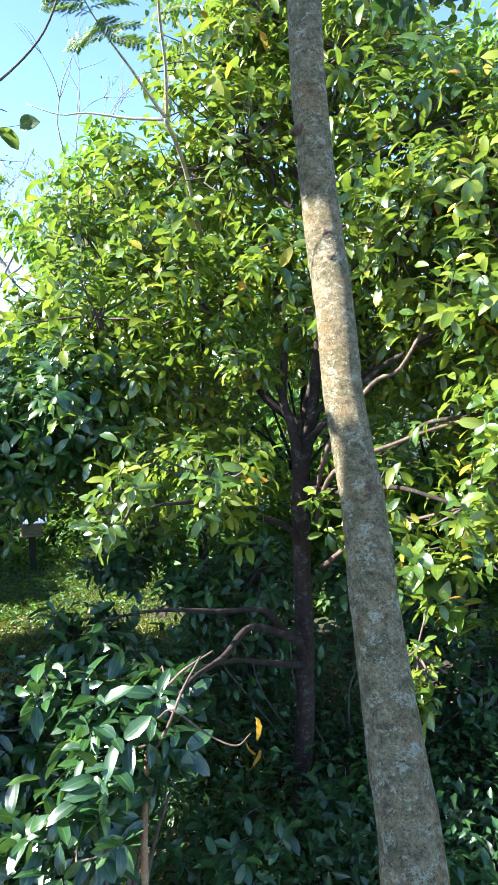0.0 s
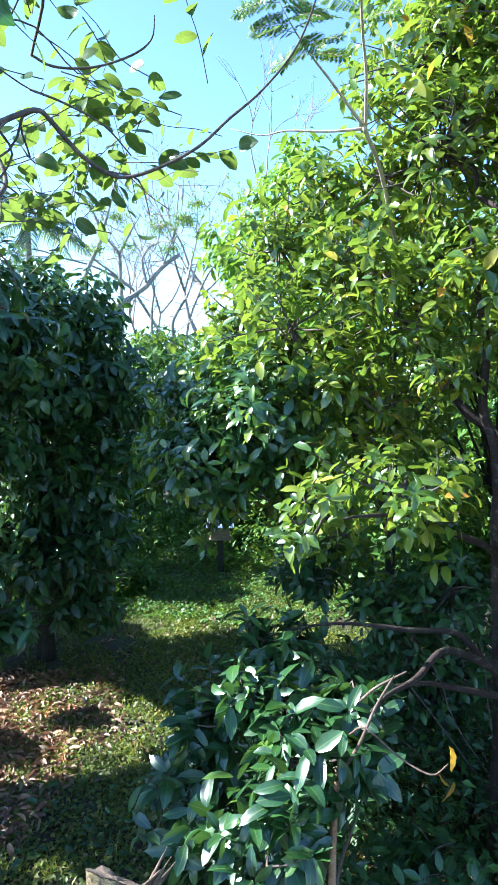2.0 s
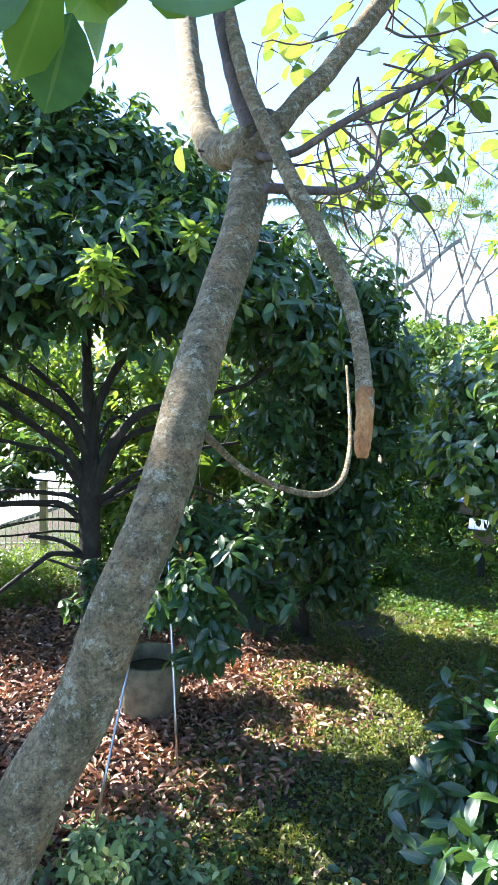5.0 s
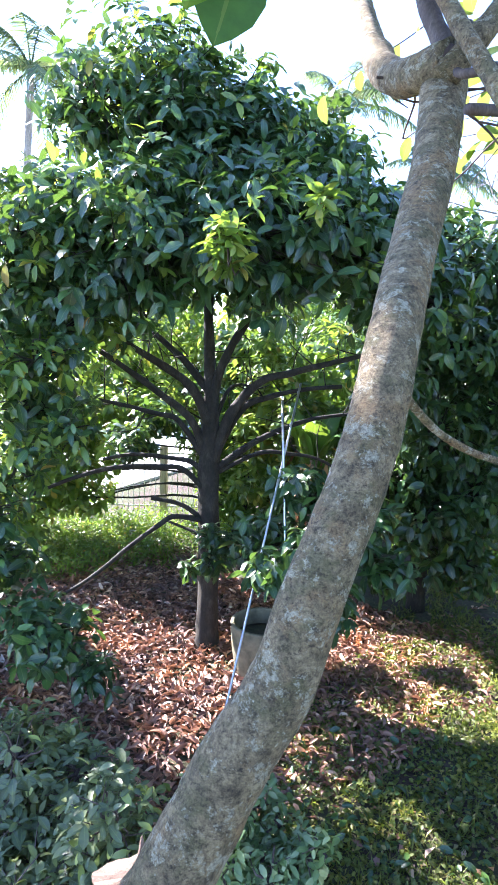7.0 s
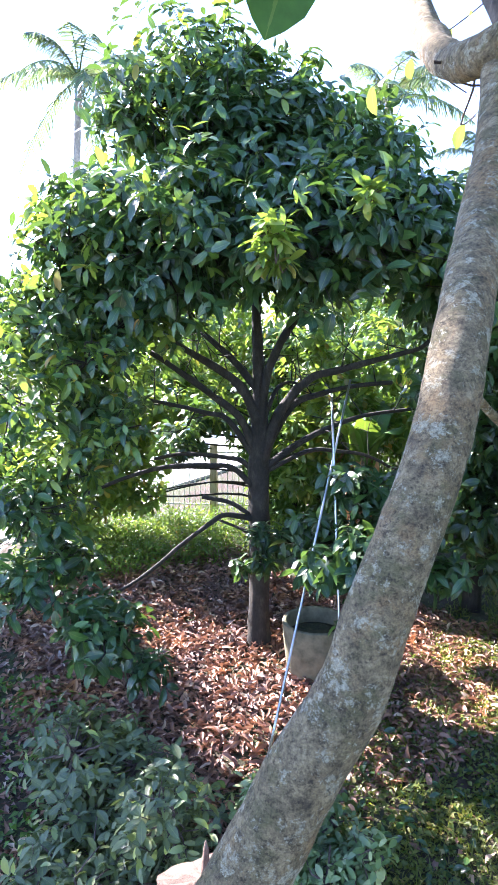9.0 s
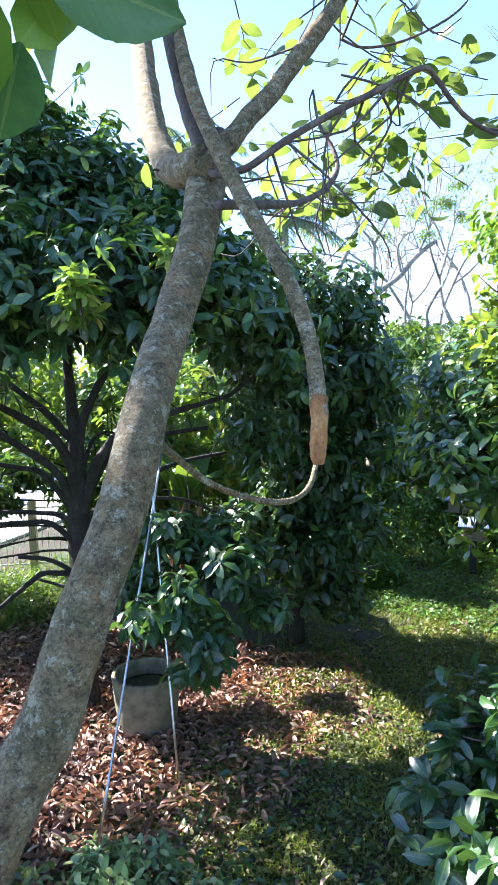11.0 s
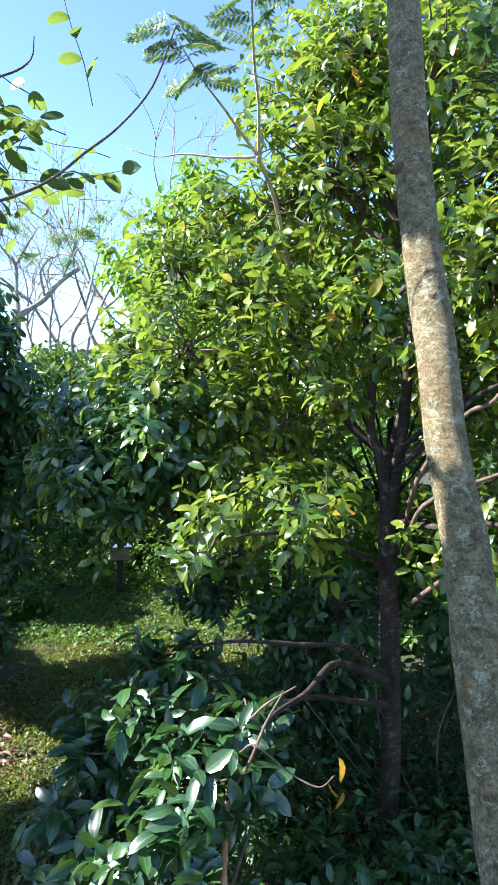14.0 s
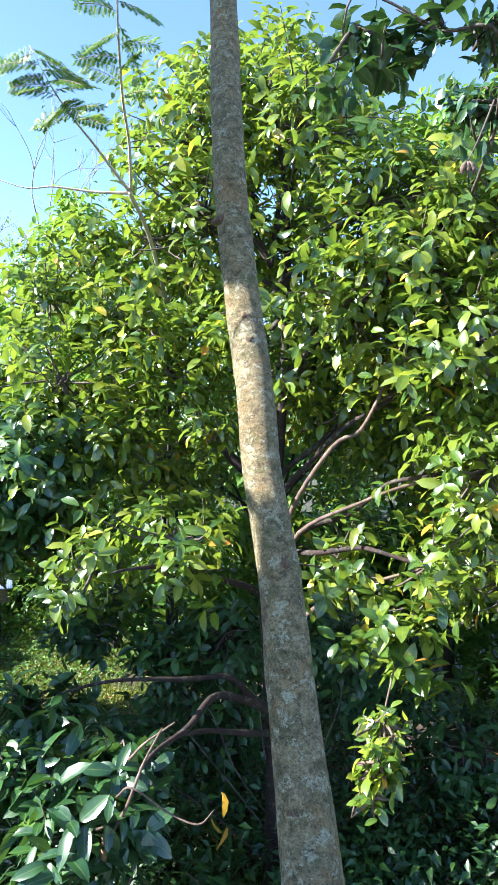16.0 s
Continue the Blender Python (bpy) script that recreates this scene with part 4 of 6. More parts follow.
# ---- the dark tree over the litter ----
DARK_A = [(-7.96, 4.7, 7.3, 0.85), (-8.15, 3.91, 7.0, 0.7), (-7.35, 5.29, 6.85, 0.75), (-6.9, 6.17, 6.5, 0.7), (-7.56, 3.24, 5.51, 0.8), (-6.68, 3.72, 5.42, 0.8), (-5.84, 4.32, 5.29, 0.75), (-5.68, 5.14, 5.48, 0.8), (-5.69, 5.98, 5.45, 0.7), (-7.92, 2.84, 4.73, 0.7), (-5.73, 6.87, 4.9, 0.7), (-8.08, 2.99, 3.58, 0.6)]
DARK_B = [(-7.34, 4.58, 6.4, 0.9), (-6.7, 5.49, 6.13, 0.9), (-8.28, 2.35, 4.39, 0.7), (-7.92, 2.16, 2.89, 0.6), (-7.26, 2.3, 1.99, 0.5), (-6.7, 2.75, 1.25, 0.45), (-7.04, 3.49, 5.09, 0.8), (-6.29, 5.36, 1.88, 0.5), (-5.88, 6.08, 2.3, 0.55), (-5.78, 5.48, 1.46, 0.35), (-9.2, 5.6, 5.6, 0.9), (-8.8, 6.6, 5.8, 0.9)]
DARK_C = [(-6.06, 8.89, 5.39, 0.8), (-6.55, 8.28, 5.62, 0.85), (-5.7, 9.12, 4.62, 0.7), (-6.12, 8.36, 4.28, 0.85), (-5.75, 9.09, 3.39, 0.75), (-6.27, 8.24, 3.1, 0.85), (-6.02, 8.91, 2.13, 0.75), (-6.43, 8.11, 1.71, 0.7), (-6.15, 8.82, 1.02, 0.6), (-6.61, 7.6, 2.3, 0.6), (-6.69, 7.64, 4.62, 0.8), (-7.06, 7.29, 5.72, 0.8), (-5.56, 9.21, 4.01, 0.5), (-7.2, 8.8, 4.0, 1.0), (-7.0, 8.6, 2.2, 0.9)]
DARK_D = [(-5.1, 5.11, 1.7, 0.34), (-5.3, 4.88, 2.1, 0.34), (-5.5, 4.53, 2.0, 0.28), (-5.28, 5.49, 2.3, 0.36), (-5.24, 6.0, 1.75, 0.34), (-6.06, 5.43, 2.6, 0.38), (-5.45, 5.15, 1.25, 0.3), (-7.36, 2.62, 5.2, 0.7), (-7.32, 3.31, 4.5, 0.55), (-7.32, 2.75, 4.02, 0.6), (-7.18, 3.11, 3.3, 0.45), (-7.19, 2.5, 2.98, 0.45), (-7.36, 1.91, 3.72, 0.6), (-7.12, 2.06, 2.57, 0.45), (-6.77, 1.81, 1.94, 0.42), (-6.62, 2.37, 1.57, 0.36), (-6.2, 2.91, 0.95, 0.3), (-6.17, 2.4, 1.5, 0.35), (-6.07, 6.98, 3.63, 0.5), (-6.5, 6.6, 5.8, 0.8), (-7.5, 6.6, 6.2, 0.9)]


def build_dark_tree():
    tree = thing("fruit_tree", "dark evergreen fruit tree with spreading limbs over leaf litter", "tree")
    tx, ty = -7.65, 5.2
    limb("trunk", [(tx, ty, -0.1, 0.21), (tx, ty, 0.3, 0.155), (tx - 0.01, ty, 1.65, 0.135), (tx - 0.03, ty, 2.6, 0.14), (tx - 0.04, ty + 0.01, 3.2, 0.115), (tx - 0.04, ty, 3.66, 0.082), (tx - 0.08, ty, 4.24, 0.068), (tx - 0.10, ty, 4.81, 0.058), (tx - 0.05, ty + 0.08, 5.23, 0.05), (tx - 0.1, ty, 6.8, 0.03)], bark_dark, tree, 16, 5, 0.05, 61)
    spread = (
        [(-7.64, 5.21, 3.1, 0.07), (-7.60, 5.22, 3.6, 0.062), (-7.50, 5.27, 3.96, 0.057), (-7.34, 5.42, 4.38, 0.049), (-7.14, 5.59, 4.68, 0.04), (-6.9, 5.83, 5.11, 0.029)],
        [(-7.64, 5.22, 2.6, 0.08), (-7.43, 5.36, 3.3, 0.066), (-7.16, 5.61, 3.74, 0.056), (-6.86, 5.9, 3.88, 0.046), (-6.52, 6.25, 4.02, 0.037), (-6.2, 6.59, 4.15, 0.028)],
        [(-7.64, 5.23, 2.7, 0.058), (-7.5, 5.59, 3.35, 0.047), (-7.36, 5.95, 3.52, 0.04), (-7.18, 6.38, 3.62, 0.033), (-6.95, 6.89, 3.67, 0.027)],
        [(-7.65, 5.21, 2.5, 0.05), (-7.44, 5.73, 2.88, 0.042), (-7.32, 6.12, 3.06, 0.036), (-7.15, 6.57, 3.21, 0.03), (-6.85, 7.24, 3.3, 0.023)],
        [(-7.65, 5.21, 2.45, 0.036), (-7.44, 5.83, 2.74, 0.03), (-7.31, 6.32, 2.71, 0.027), (-7.21, 6.76, 2.61, 0.023), (-7.06, 7.28, 2.32, 0.02)],
        [(-7.65, 5.2, 3.0, 0.036), (-7.72, 5.47, 3.53, 0.028), (-7.78, 5.75, 3.66, 0.022), (-7.82, 6.07, 3.58, 0.016)],
        [(-7.65, 5.2, 3.1, 0.075), (-7.7, 4.96, 3.6, 0.063), (-7.77, 4.71, 3.83, 0.055), (-7.88, 4.37, 4.05, 0.047), (-8.0, 4.04, 4.26, 0.039), (-8.1, 3.72, 4.61, 0.032)],
        [(-7.68, 5.2, 3.55, 0.054), (-7.89, 4.96, 3.95, 0.047), (-8.09, 4.78, 4.18, 0.042), (-8.29, 4.6, 4.43, 0.036), (-8.47, 4.46, 4.84, 0.031)],
        [(-7.66, 5.2, 2.65, 0.068), (-7.75, 4.94, 3.23, 0.055), (-7.9, 4.61, 3.53, 0.048), (-8.04, 4.28, 3.8, 0.04), (-8.22, 3.9, 4.09, 0.033)],
        [(-7.66, 5.19, 2.6, 0.044), (-7.92, 4.87, 3.18, 0.036), (-8.12, 4.64, 3.27, 0.032), (-8.36, 4.34, 3.36, 0.027), (-8.68, 3.92, 3.46, 0.023)],
        [(-7.65, 5.2, 2.3, 0.043), (-7.88, 5.11, 2.58, 0.037), (-8.18, 4.92, 2.63, 0.033), (-8.6, 4.53, 2.65, 0.028), (-8.95, 4.25, 2.54, 0.024)],
        [(-7.65, 5.19, 2.2, 0.043), (-7.74, 4.84, 2.56, 0.037), (-7.8, 4.53, 2.62, 0.034), (-7.96, 4.04, 2.64, 0.03), (-8.13, 3.55, 2.54, 0.027), (-8.4, 2.89, 2.25, 0.024), (-8.68, 2.22, 1.81, 0.02)],
        [(-7.66, 5.18, 1.82, 0.042), (-7.77, 4.75, 1.93, 0.037), (-7.78, 4.49, 1.84, 0.032), (-7.86, 4.11, 1.6, 0.028), (-7.94, 3.72, 1.31, 0.024), (-8.06, 3.29, 1.06, 0.021), (-8.24, 2.74, 0.82, 0.017)],
        [(-7.66, 5.18, 1.58, 0.03), (-7.89, 5.0, 1.68, 0.023), (-8.12, 4.82, 1.76, 0.015)],
        [(-7.66, 5.1, 5.0, 0.045), (-7.2, 4.6, 5.5, 0.035), (-6.6, 4.2, 5.6, 0.025), (-6.1, 4.1, 5.5, 0.015)],
        [(-7.7, 5.2, 5.4, 0.04), (-7.9, 4.4, 6.2, 0.03), (-8.1, 3.9, 6.8, 0.02)],
        [(-6.9, 5.83, 5.11, 0.03), (-6.4, 6.1, 5.4, 0.022), (-5.9, 6.2, 5.5, 0.014)],
        [(-6.2, 6.59, 4.15, 0.028), (-5.9, 6.9, 4.5, 0.02), (-5.6, 7.1, 4.9, 0.012)],
    )
    for k, line in enumerate(spread):
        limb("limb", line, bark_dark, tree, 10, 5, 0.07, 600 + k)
    limb("limb", [(tx, ty, 1.78, 0.036), (-7.8, 4.86, 2.06, 0.031), (-7.96, 4.52, 2.16, 0.029), (-7.965, 4.51, 2.162, 0.024)], bark_dark, tree, 9, 5, 0.05, 71, "sawn short limb")
    # crooked twigs under the crown
    local = np.random.default_rng(77)
    pieces = []
    for line in spread[:10]:
        pts = smooth_line(line, 5)
        for q in pts[6:][:: 3]:
            w = unit(local.normal(0, 1, 3) + (0, 0, 0.5)) * local.uniform(0.3, 0.8)
            b = q[:3] + w * 0.5 + local.normal(0, 0.06, 3)
            pieces.append(tube([(*q[:3], 0.010), (*b, 0.007), (*(q[:3] + w), 0.003)], 5, 3, 0.05, cap=False))
            pieces.append(tube([(*b, 0.006), (*(b + unit(local.normal(0, 1, 3)) * 0.25), 0.002)], 4, 2, cap=False))
    part("twigs", mesh_of("twigs", *join(pieces), bark_dark), tree, "", "stuff")
    back = [(-9.3, 4.0, 3.9, 0.7), (-9.0, 3.3, 3.2, 0.6), (-9.7, 4.8, 4.4, 0.7), (-9.9, 4.2, 5.0, 0.8), (-8.9, 2.8, 4.2, 0.6), (-9.5, 5.0, 2.65, 0.42), (-9.5, 5.5, 3.0, 0.40), (-9.5, 6.3, 3.4, 0.3)]
    # sunlight on the left side, put in as lighter leaves among the dark ones
    foliage("crown", DARK_D[7:13] + DARK_B[2:4] + back, 75, 0.16, leaf_young, tree, 166, ratio=0.44, fill=0.5, droop=0.3, curl=0.4, tumble=0.3, label="light green leaves with sunlight in their colour")
    # last three back clumps, added and packed dense to cast shade on the litter
    foliage("crown", back[5:], 420, 0.16, leaf_dark, tree, 174, ratio=0.46, fill=0.2, droop=0.5, curl=0.4, tumble=0.3)
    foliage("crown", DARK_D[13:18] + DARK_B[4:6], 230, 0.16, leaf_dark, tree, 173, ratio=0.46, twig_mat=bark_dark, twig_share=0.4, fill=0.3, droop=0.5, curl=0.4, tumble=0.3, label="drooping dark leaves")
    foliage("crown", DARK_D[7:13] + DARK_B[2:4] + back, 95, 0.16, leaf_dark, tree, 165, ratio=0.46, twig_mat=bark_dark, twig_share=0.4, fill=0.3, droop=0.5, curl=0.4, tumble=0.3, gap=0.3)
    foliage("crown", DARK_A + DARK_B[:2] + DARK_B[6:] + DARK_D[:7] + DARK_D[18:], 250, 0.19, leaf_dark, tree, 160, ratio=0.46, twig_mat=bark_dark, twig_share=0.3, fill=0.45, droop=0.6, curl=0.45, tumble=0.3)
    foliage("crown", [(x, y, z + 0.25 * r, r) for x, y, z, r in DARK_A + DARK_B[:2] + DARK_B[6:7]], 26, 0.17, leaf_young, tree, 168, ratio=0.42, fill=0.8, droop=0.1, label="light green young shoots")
    sprigs = [(x, y, z, r * 1.28) for x, y, z, r in DARK_A + DARK_B[:2] + DARK_B[6:]]
    foliage("crown", sprigs, 26, 0.18, leaf_dark, tree, 169, ratio=0.44, curl=0.4, twig_mat=bark_dark, twig_share=0.5, fill=0.85, droop=0.3, label="sprigs that stand out of the crown")
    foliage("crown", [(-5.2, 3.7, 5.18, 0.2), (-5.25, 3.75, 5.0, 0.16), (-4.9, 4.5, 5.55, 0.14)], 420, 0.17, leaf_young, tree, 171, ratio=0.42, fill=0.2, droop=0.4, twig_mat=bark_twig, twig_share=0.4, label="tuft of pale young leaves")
    limb("twig", [(-5.7, 4.3, 5.1, 0.012), (-5.45, 3.95, 5.12, 0.009), (-5.2, 3.7, 5.15, 0.005)], bark_dark, tree, 6, 3, 0.05, 75)
    foliage("leaves", [(-7.3, 5.0, 1.75, 0.2), (-7.2, 4.95, 1.45, 0.2), (-7.45, 4.8, 1.3, 0.16), (-7.1, 5.2, 1.7, 0.2), (-6.95, 5.35, 1.9, 0.2)], 420, 0.16, leaf_dark, tree, 172, ratio=0.46, fill=0.2, droop=0.5, curl=0.4, twig_mat=bark_dark, twig_share=0.6, label="sprigs on the trunk")
    second = thing("fruit_tree", "dark evergreen fruit tree hung with leaves to the ground", "tree")
    limb("trunk", [(-6.8, 8.7, -0.1, 0.16), (-6.8, 8.68, 1.2, 0.13), (-6.75, 8.65, 3.0, 0.10), (-6.7, 8.6, 5.0, 0.05)], bark_dark, second, 12, 5, 0.06, 62)
    limbs_to(second, (-6.75, 8.65), DARK_C, 4.2, 0.045, bark_dark, 700, 1.0)
    foliage("crown", DARK_C, 210, 0.19, leaf_dark, second, 180, ratio=0.46, twig_mat=bark_dark, twig_share=0.4, fill=0.45, droop=0.6, curl=0.45, tumble=0.3)


build_dark_tree()

# ---- pot, poles, feeders, ring planter, fence ----


def lathe(profile, sides=40):
    """Verts, loops, counts of a turned form; profile rows are radius and height."""
    ang = np.arange(sides) / sides * 2 * np.pi
    v = np.concatenate([np.stack([r * np.cos(ang), r * np.sin(ang), np.full(sides, z)], 1) for r, z in profile])
    n = len(profile)
    i, j = [q.ravel() for q in np.meshgrid(np.arange(n - 1), np.arange(sides), indexing="ij")]
    k = (j + 1) % sides
    loops = np.stack([i * sides + j, i * sides + k, (i + 1) * sides + k, (i + 1) * sides + j], 1).ravel()
    return v, np.r_[loops, np.arange(sides)[::-1], (n - 1) * sides + np.arange(sides)], np.r_[np.full(len(i), 4), sides, sides]


def build_pot(name, at, r, h, label):
    pot = thing(name, label, "planter")
    pot.matrix_basis = pose(*at)
    wall = [(r * 0.80, 0), (r * 0.84, 0.03), (r * 0.94, h * 0.5), (r, h - 0.02), (r * 0.995, h - 0.004), (r * 0.98, h), (r * 0.90, h), (r * 0.885, h - 0.006), (r * 0.88, h - 0.03), (r * 0.86, h * 0.70), (0.01, h * 0.70)]
    part("wall", mesh_of("wall", *lathe(wall), concrete_mat), pot)
    part("earth", mesh_of("earth", *lathe([(r * 0.865, h * 0.71), (r * 0.6, h * 0.75), (r * 0.2, h * 0.73), (0.01, h * 0.74)]), soil_mat), pot, "dark potting soil")
    return pot


build_pot("concrete_planter", (-6.65, 5.41, 0.0), 0.43, 0.71, "round mossy concrete planter on leaf litter")
build_pot("ring_planter", (-7.75, 12.0, 0.0), 0.55, 0.45, "low mossy concrete ring with weeds")


def build_pole(a, b, label):
    pole = thing("metal_pole", label, "pole", "poles propped in the tree")
    a, b = np.array(a), np.array(b)
    part("tube", mesh_of("tube", *tube([(*a, 0.014), (*(a + (b - a) * 0.5), 0.014), (*b, 0.014)], 12, 3), steel_mat), pole)
    m = a + (b - a) * 0.46
    w = unit(b - a) * 0.035
    part("collar", mesh_of("collar", *tube([(*(m - w), 0.018), (*m, 0.018), (*(m + w), 0.018)], 12, 2), steel_mat), pole)


build_pole((-5.12, 3.52, -0.03), (-6.5, 5.74, 3.78), "shiny galvanised pole leaning from leaf litter into the tree")
build_pole((-5.42, 4.83, -0.03), (-6.35, 5.33, 3.6), "shiny galvanised pole leaning beside the planter")


def build_feeder(at, turn, s, tall, label):
    hive = thing("post_box", label, "box on post")
    hive.matrix_basis = pose(*at, 0, 0, turn)
    part("post", bm_mesh("post", box((0.14, 0.14, tall), (0, 0, tall / 2), 0.01), black_mat), hive)
    part("base_board", bm_mesh("base_board", box((0.5 * s, 0.4 * s, 0.03), (0, 0, tall + 0.015), 0.006), board_mat), hive)
    body = part("box", bm_mesh("box", box((0.42 * s, 0.32 * s, 0.26 * s), (0, 0, tall + 0.03 + 0.13 * s), 0.008), board_mat), hive, "weathered wooden box")
    for k in (-1, 1):
        part("batten", bm_mesh("batten", box((0.03, 0.02, 0.25 * s), (k * 0.18 * s, -0.17 * s, tall + 0.03 + 0.13 * s), 0.004), board_mat), body)
    z = tall + 0.03 + 0.26 * s
    n, w, d = 48, 0.62 * s, 0.52 * s
    verts, loops = [], []
    for k in range(n + 1):
        x = (k / n - 0.5) * w
        dz = 0.006 * math.sin(k / n * 13 * 2 * math.pi)
        verts += [(x, -d / 2, z + 0.02 + dz), (x, d / 2, z + 0.13 + dz), (x, -d / 2, z + 0.008 + dz), (x, d / 2, z + 0.118 + dz)]
        if k:
            a, b = 4 * k - 4, 4 * k
            loops += [a, b, b + 1, a + 1, a + 2, a + 3, b + 3, b + 2, a, a + 2, b + 2, b, a + 1, b + 1, b + 3, a + 3]
    part("roof", mesh_of("roof", verts, loops, np.full(len(loops) // 4, 4), roof_mat), hive, "pale blue corrugated roof sheet")


build_feeder((-6.0, 13.9, 0.0), 22, 1.0, 0.78, "small wooden box with corrugated roof on dark post")
build_feeder((-7.1, 15.6, 0.0), 8, 1.0, 0.95, "weathered wooden box on a post in the undergrowth")


def build_fence():
    fence = thing("fence", "white-barred metal fence with wooden posts", "fence")
    a, b = np.array([-13.71, 7.93]), np.array([-14.2, 7.29])
    w = unit(b - a)
    for k in range(-3, 5):
        q = a + w * (k * 2.6)
        ob = part("post", bm_mesh("post", box((0.16, 0.16, 1.75), (0, 0, 0.8), 0.02), post_mat), fence)
        ob.matrix_basis = pose(q[0], q[1], 0, 0, 0, 38)
    bar = mesh_of("bar", *tube([(0, 0, 0.08, 0.012), (0, 0, 0.8, 0.012), (0, 0, 1.6, 0.012)], 6, 2), paint_mat)
    for k in range(-36, 80):
        q = a + w * (k * 0.13 + 0.065)
        ob = part("bar", bar, fence)
        ob.matrix_basis = pose(q[0], q[1], 0)
    for z in (0.22, 1.5):
        p, q = a - w * 7.8, a + w * 10.4
        part("rail", mesh_of("rail", *tube([(*p, z, 0.02), (*((p + q) / 2), z, 0.02), (*q, z, 0.02)], 8, 2), paint_mat), fence)


build_fence()

# ---- far planting ----


def far_tree(name, label, trunk, height, lobes, mat, bark, size, per, seed, shape=LEAF_COARSE, **more):
    tree = thing(name, label, "tree")
    x, y = trunk
    limb("trunk", [(x, y, -0.1, 0.10), (x + 0.05, y, height * 0.35, 0.075), (x + 0.1, y, height * 0.7, 0.05), (x, y, height, 0.02)], bark, tree, 10, 4, 0.06, seed)
    for k, (a, b, c, r) in enumerate(lobes[::2]):
        limb("limb", reach((x, y, min(c - 0.4, height * 0.5)), (a, b, c), 0.035, 0.01, 0.2, seed + k), bark, tree, 6, 3, 0.05, seed + k)
    foliage("crown", lobes, per, size, mat, tree, seed, shape, **more)
    return tree


def mound(cx, cy, cz, sx, sy, sz, r, count, seed):
    local = np.random.default_rng(seed)
    out = []
    for _ in range(count):
        o = unit(local.normal(0, 1, 3)) * local.random() ** 0.33
        out.append((cx + o[0] * sx, cy + o[1] * sy, max(r * 0.5, cz + o[2] * sz), r * local.uniform(0.7, 1.2)))
    return out


# bright tree behind the evergreen, low trees and hedge all along the back
far_tree("mango_tree", "bright yellow-green leafy tree behind the evergreen", (-1.6, 9.6), 4.6, mound(-2.6, 9.2, 5.2, 1.3, 1.3, 1.7, 0.7, 16, 1) + [(-1.4, 9.77, 5.8, 0.7), (-1.7, 9.7, 5.1, 0.6)], leaf_light, bark_dark, 0.17, 210, 800, LEAF_FINE, ratio=0.35, droop=0.7)
YOUNG_FAR = [(-11.49, 5.25, 2.14, 0.55), (-11.25, 4.52, 1.65, 0.5), (-11.43, 5.39, 1.38, 0.3), (-10.99, 3.74, 1.42, 0.5), (-10.06, 7.68, 1.62, 0.45), (-11.88, 4.24, 1.86, 0.6), (-10.27, 8.23, 2.08, 0.5)] + [(-12.31, 5.9, 3.51, 0.7), (-12.01, 6.51, 3.94, 0.7), (-11.68, 7.09, 4.38, 0.7), (-11.08, 8.02, 3.94, 0.7), (-10.28, 8.24, 3.53, 0.7), (-12.1, 6.34, 2.66, 0.5), (-11.69, 7.08, 3.05, 0.6), (-11.58, 5.08, 2.55, 0.6), (-11.86, 4.35, 3.19, 0.8), (-11.35, 4.3, 1.64, 0.6), (-9.49, 8.4, 2.95, 0.7), (-10.01, 7.78, 2.52, 0.6)]
YOUNG_HIGH = [(-9.3, 1.8, 2.9, 0.5), (-9.6, 2.3, 3.3, 0.5), (-9.2, 2.0, 2.3, 0.5), (-9.4, 2.6, 2.5, 0.5), (-10.2, 5.2, 3.2, 0.45), (-10.2, 5.9, 3.15, 0.45), (-10.4, 4.8, 3.0, 0.45), (-10.5, 4.2, 3.2, 0.5), (-10.68, 6.80, 4.84, 0.48), (-10.32, 7.67, 4.91, 0.48), (-9.57, 7.99, 4.85, 0.48), (-10.78, 7.38, 4.24, 0.48), (-9.84, 7.97, 4.16, 0.48), (-11.21, 6.29, 4.43, 0.48), (-11.27, 5.74, 3.62, 0.48)]
YOUNG = [(-11.36, 5.54, 3.78, 0.7), (-10.89, 6.43, 3.35, 0.55), (-10.35, 7.28, 4.1, 0.8), (-9.84, 7.96, 3.44, 0.8), (-9.04, 8.13, 2.7, 0.7), (-10.02, 7.74, 2.6, 0.5), (-8.77, 7.9, 1.7, 0.55), (-11.58, 6.22, 2.95, 0.4), (-11.17, 4.72, 3.22, 0.8), (-10.81, 4.26, 2.15, 0.7), (-10.61, 4.76, 1.5, 0.4), (-10.98, 3.78, 2.73, 0.8), (-9.03, 8.87, 3.9, 0.8), (-8.01, 8.9, 2.82, 0.7), (-10.9, 3.4, 1.2, 0.7), (-11.2, 2.6, 2.2, 0.8)]
YOUNG_ALL = [(-0.5 + (x + 0.5) * 1.16, 0.44 + (y - 0.44) * 1.16, max(0.5, 4.4 + (z - 4.4) * 1.16), r * 1.1) if y < 7.5 else (x, y, z, r) for x, y, z, r in YOUNG + YOUNG_FAR + YOUNG_HIGH]
far_tree("young_tree", "sunlit light green trees beyond the fruit tree", (-12.0, 9.0), 3.2, YOUNG_ALL, leaf_young, bark_dark, 0.19, 180, 810, LEAF_FINE, droop=0.5)
far_tree("young_tree", "sunlit light green tree near the lawn's end", (-3.3, 13.2), 3.0, mound(-4.4, 12.6, 3.0, 0.9, 0.9, 1.2, 0.55, 9, 3), leaf_light, bark_dark, 0.18, 170, 820, droop=0.6)
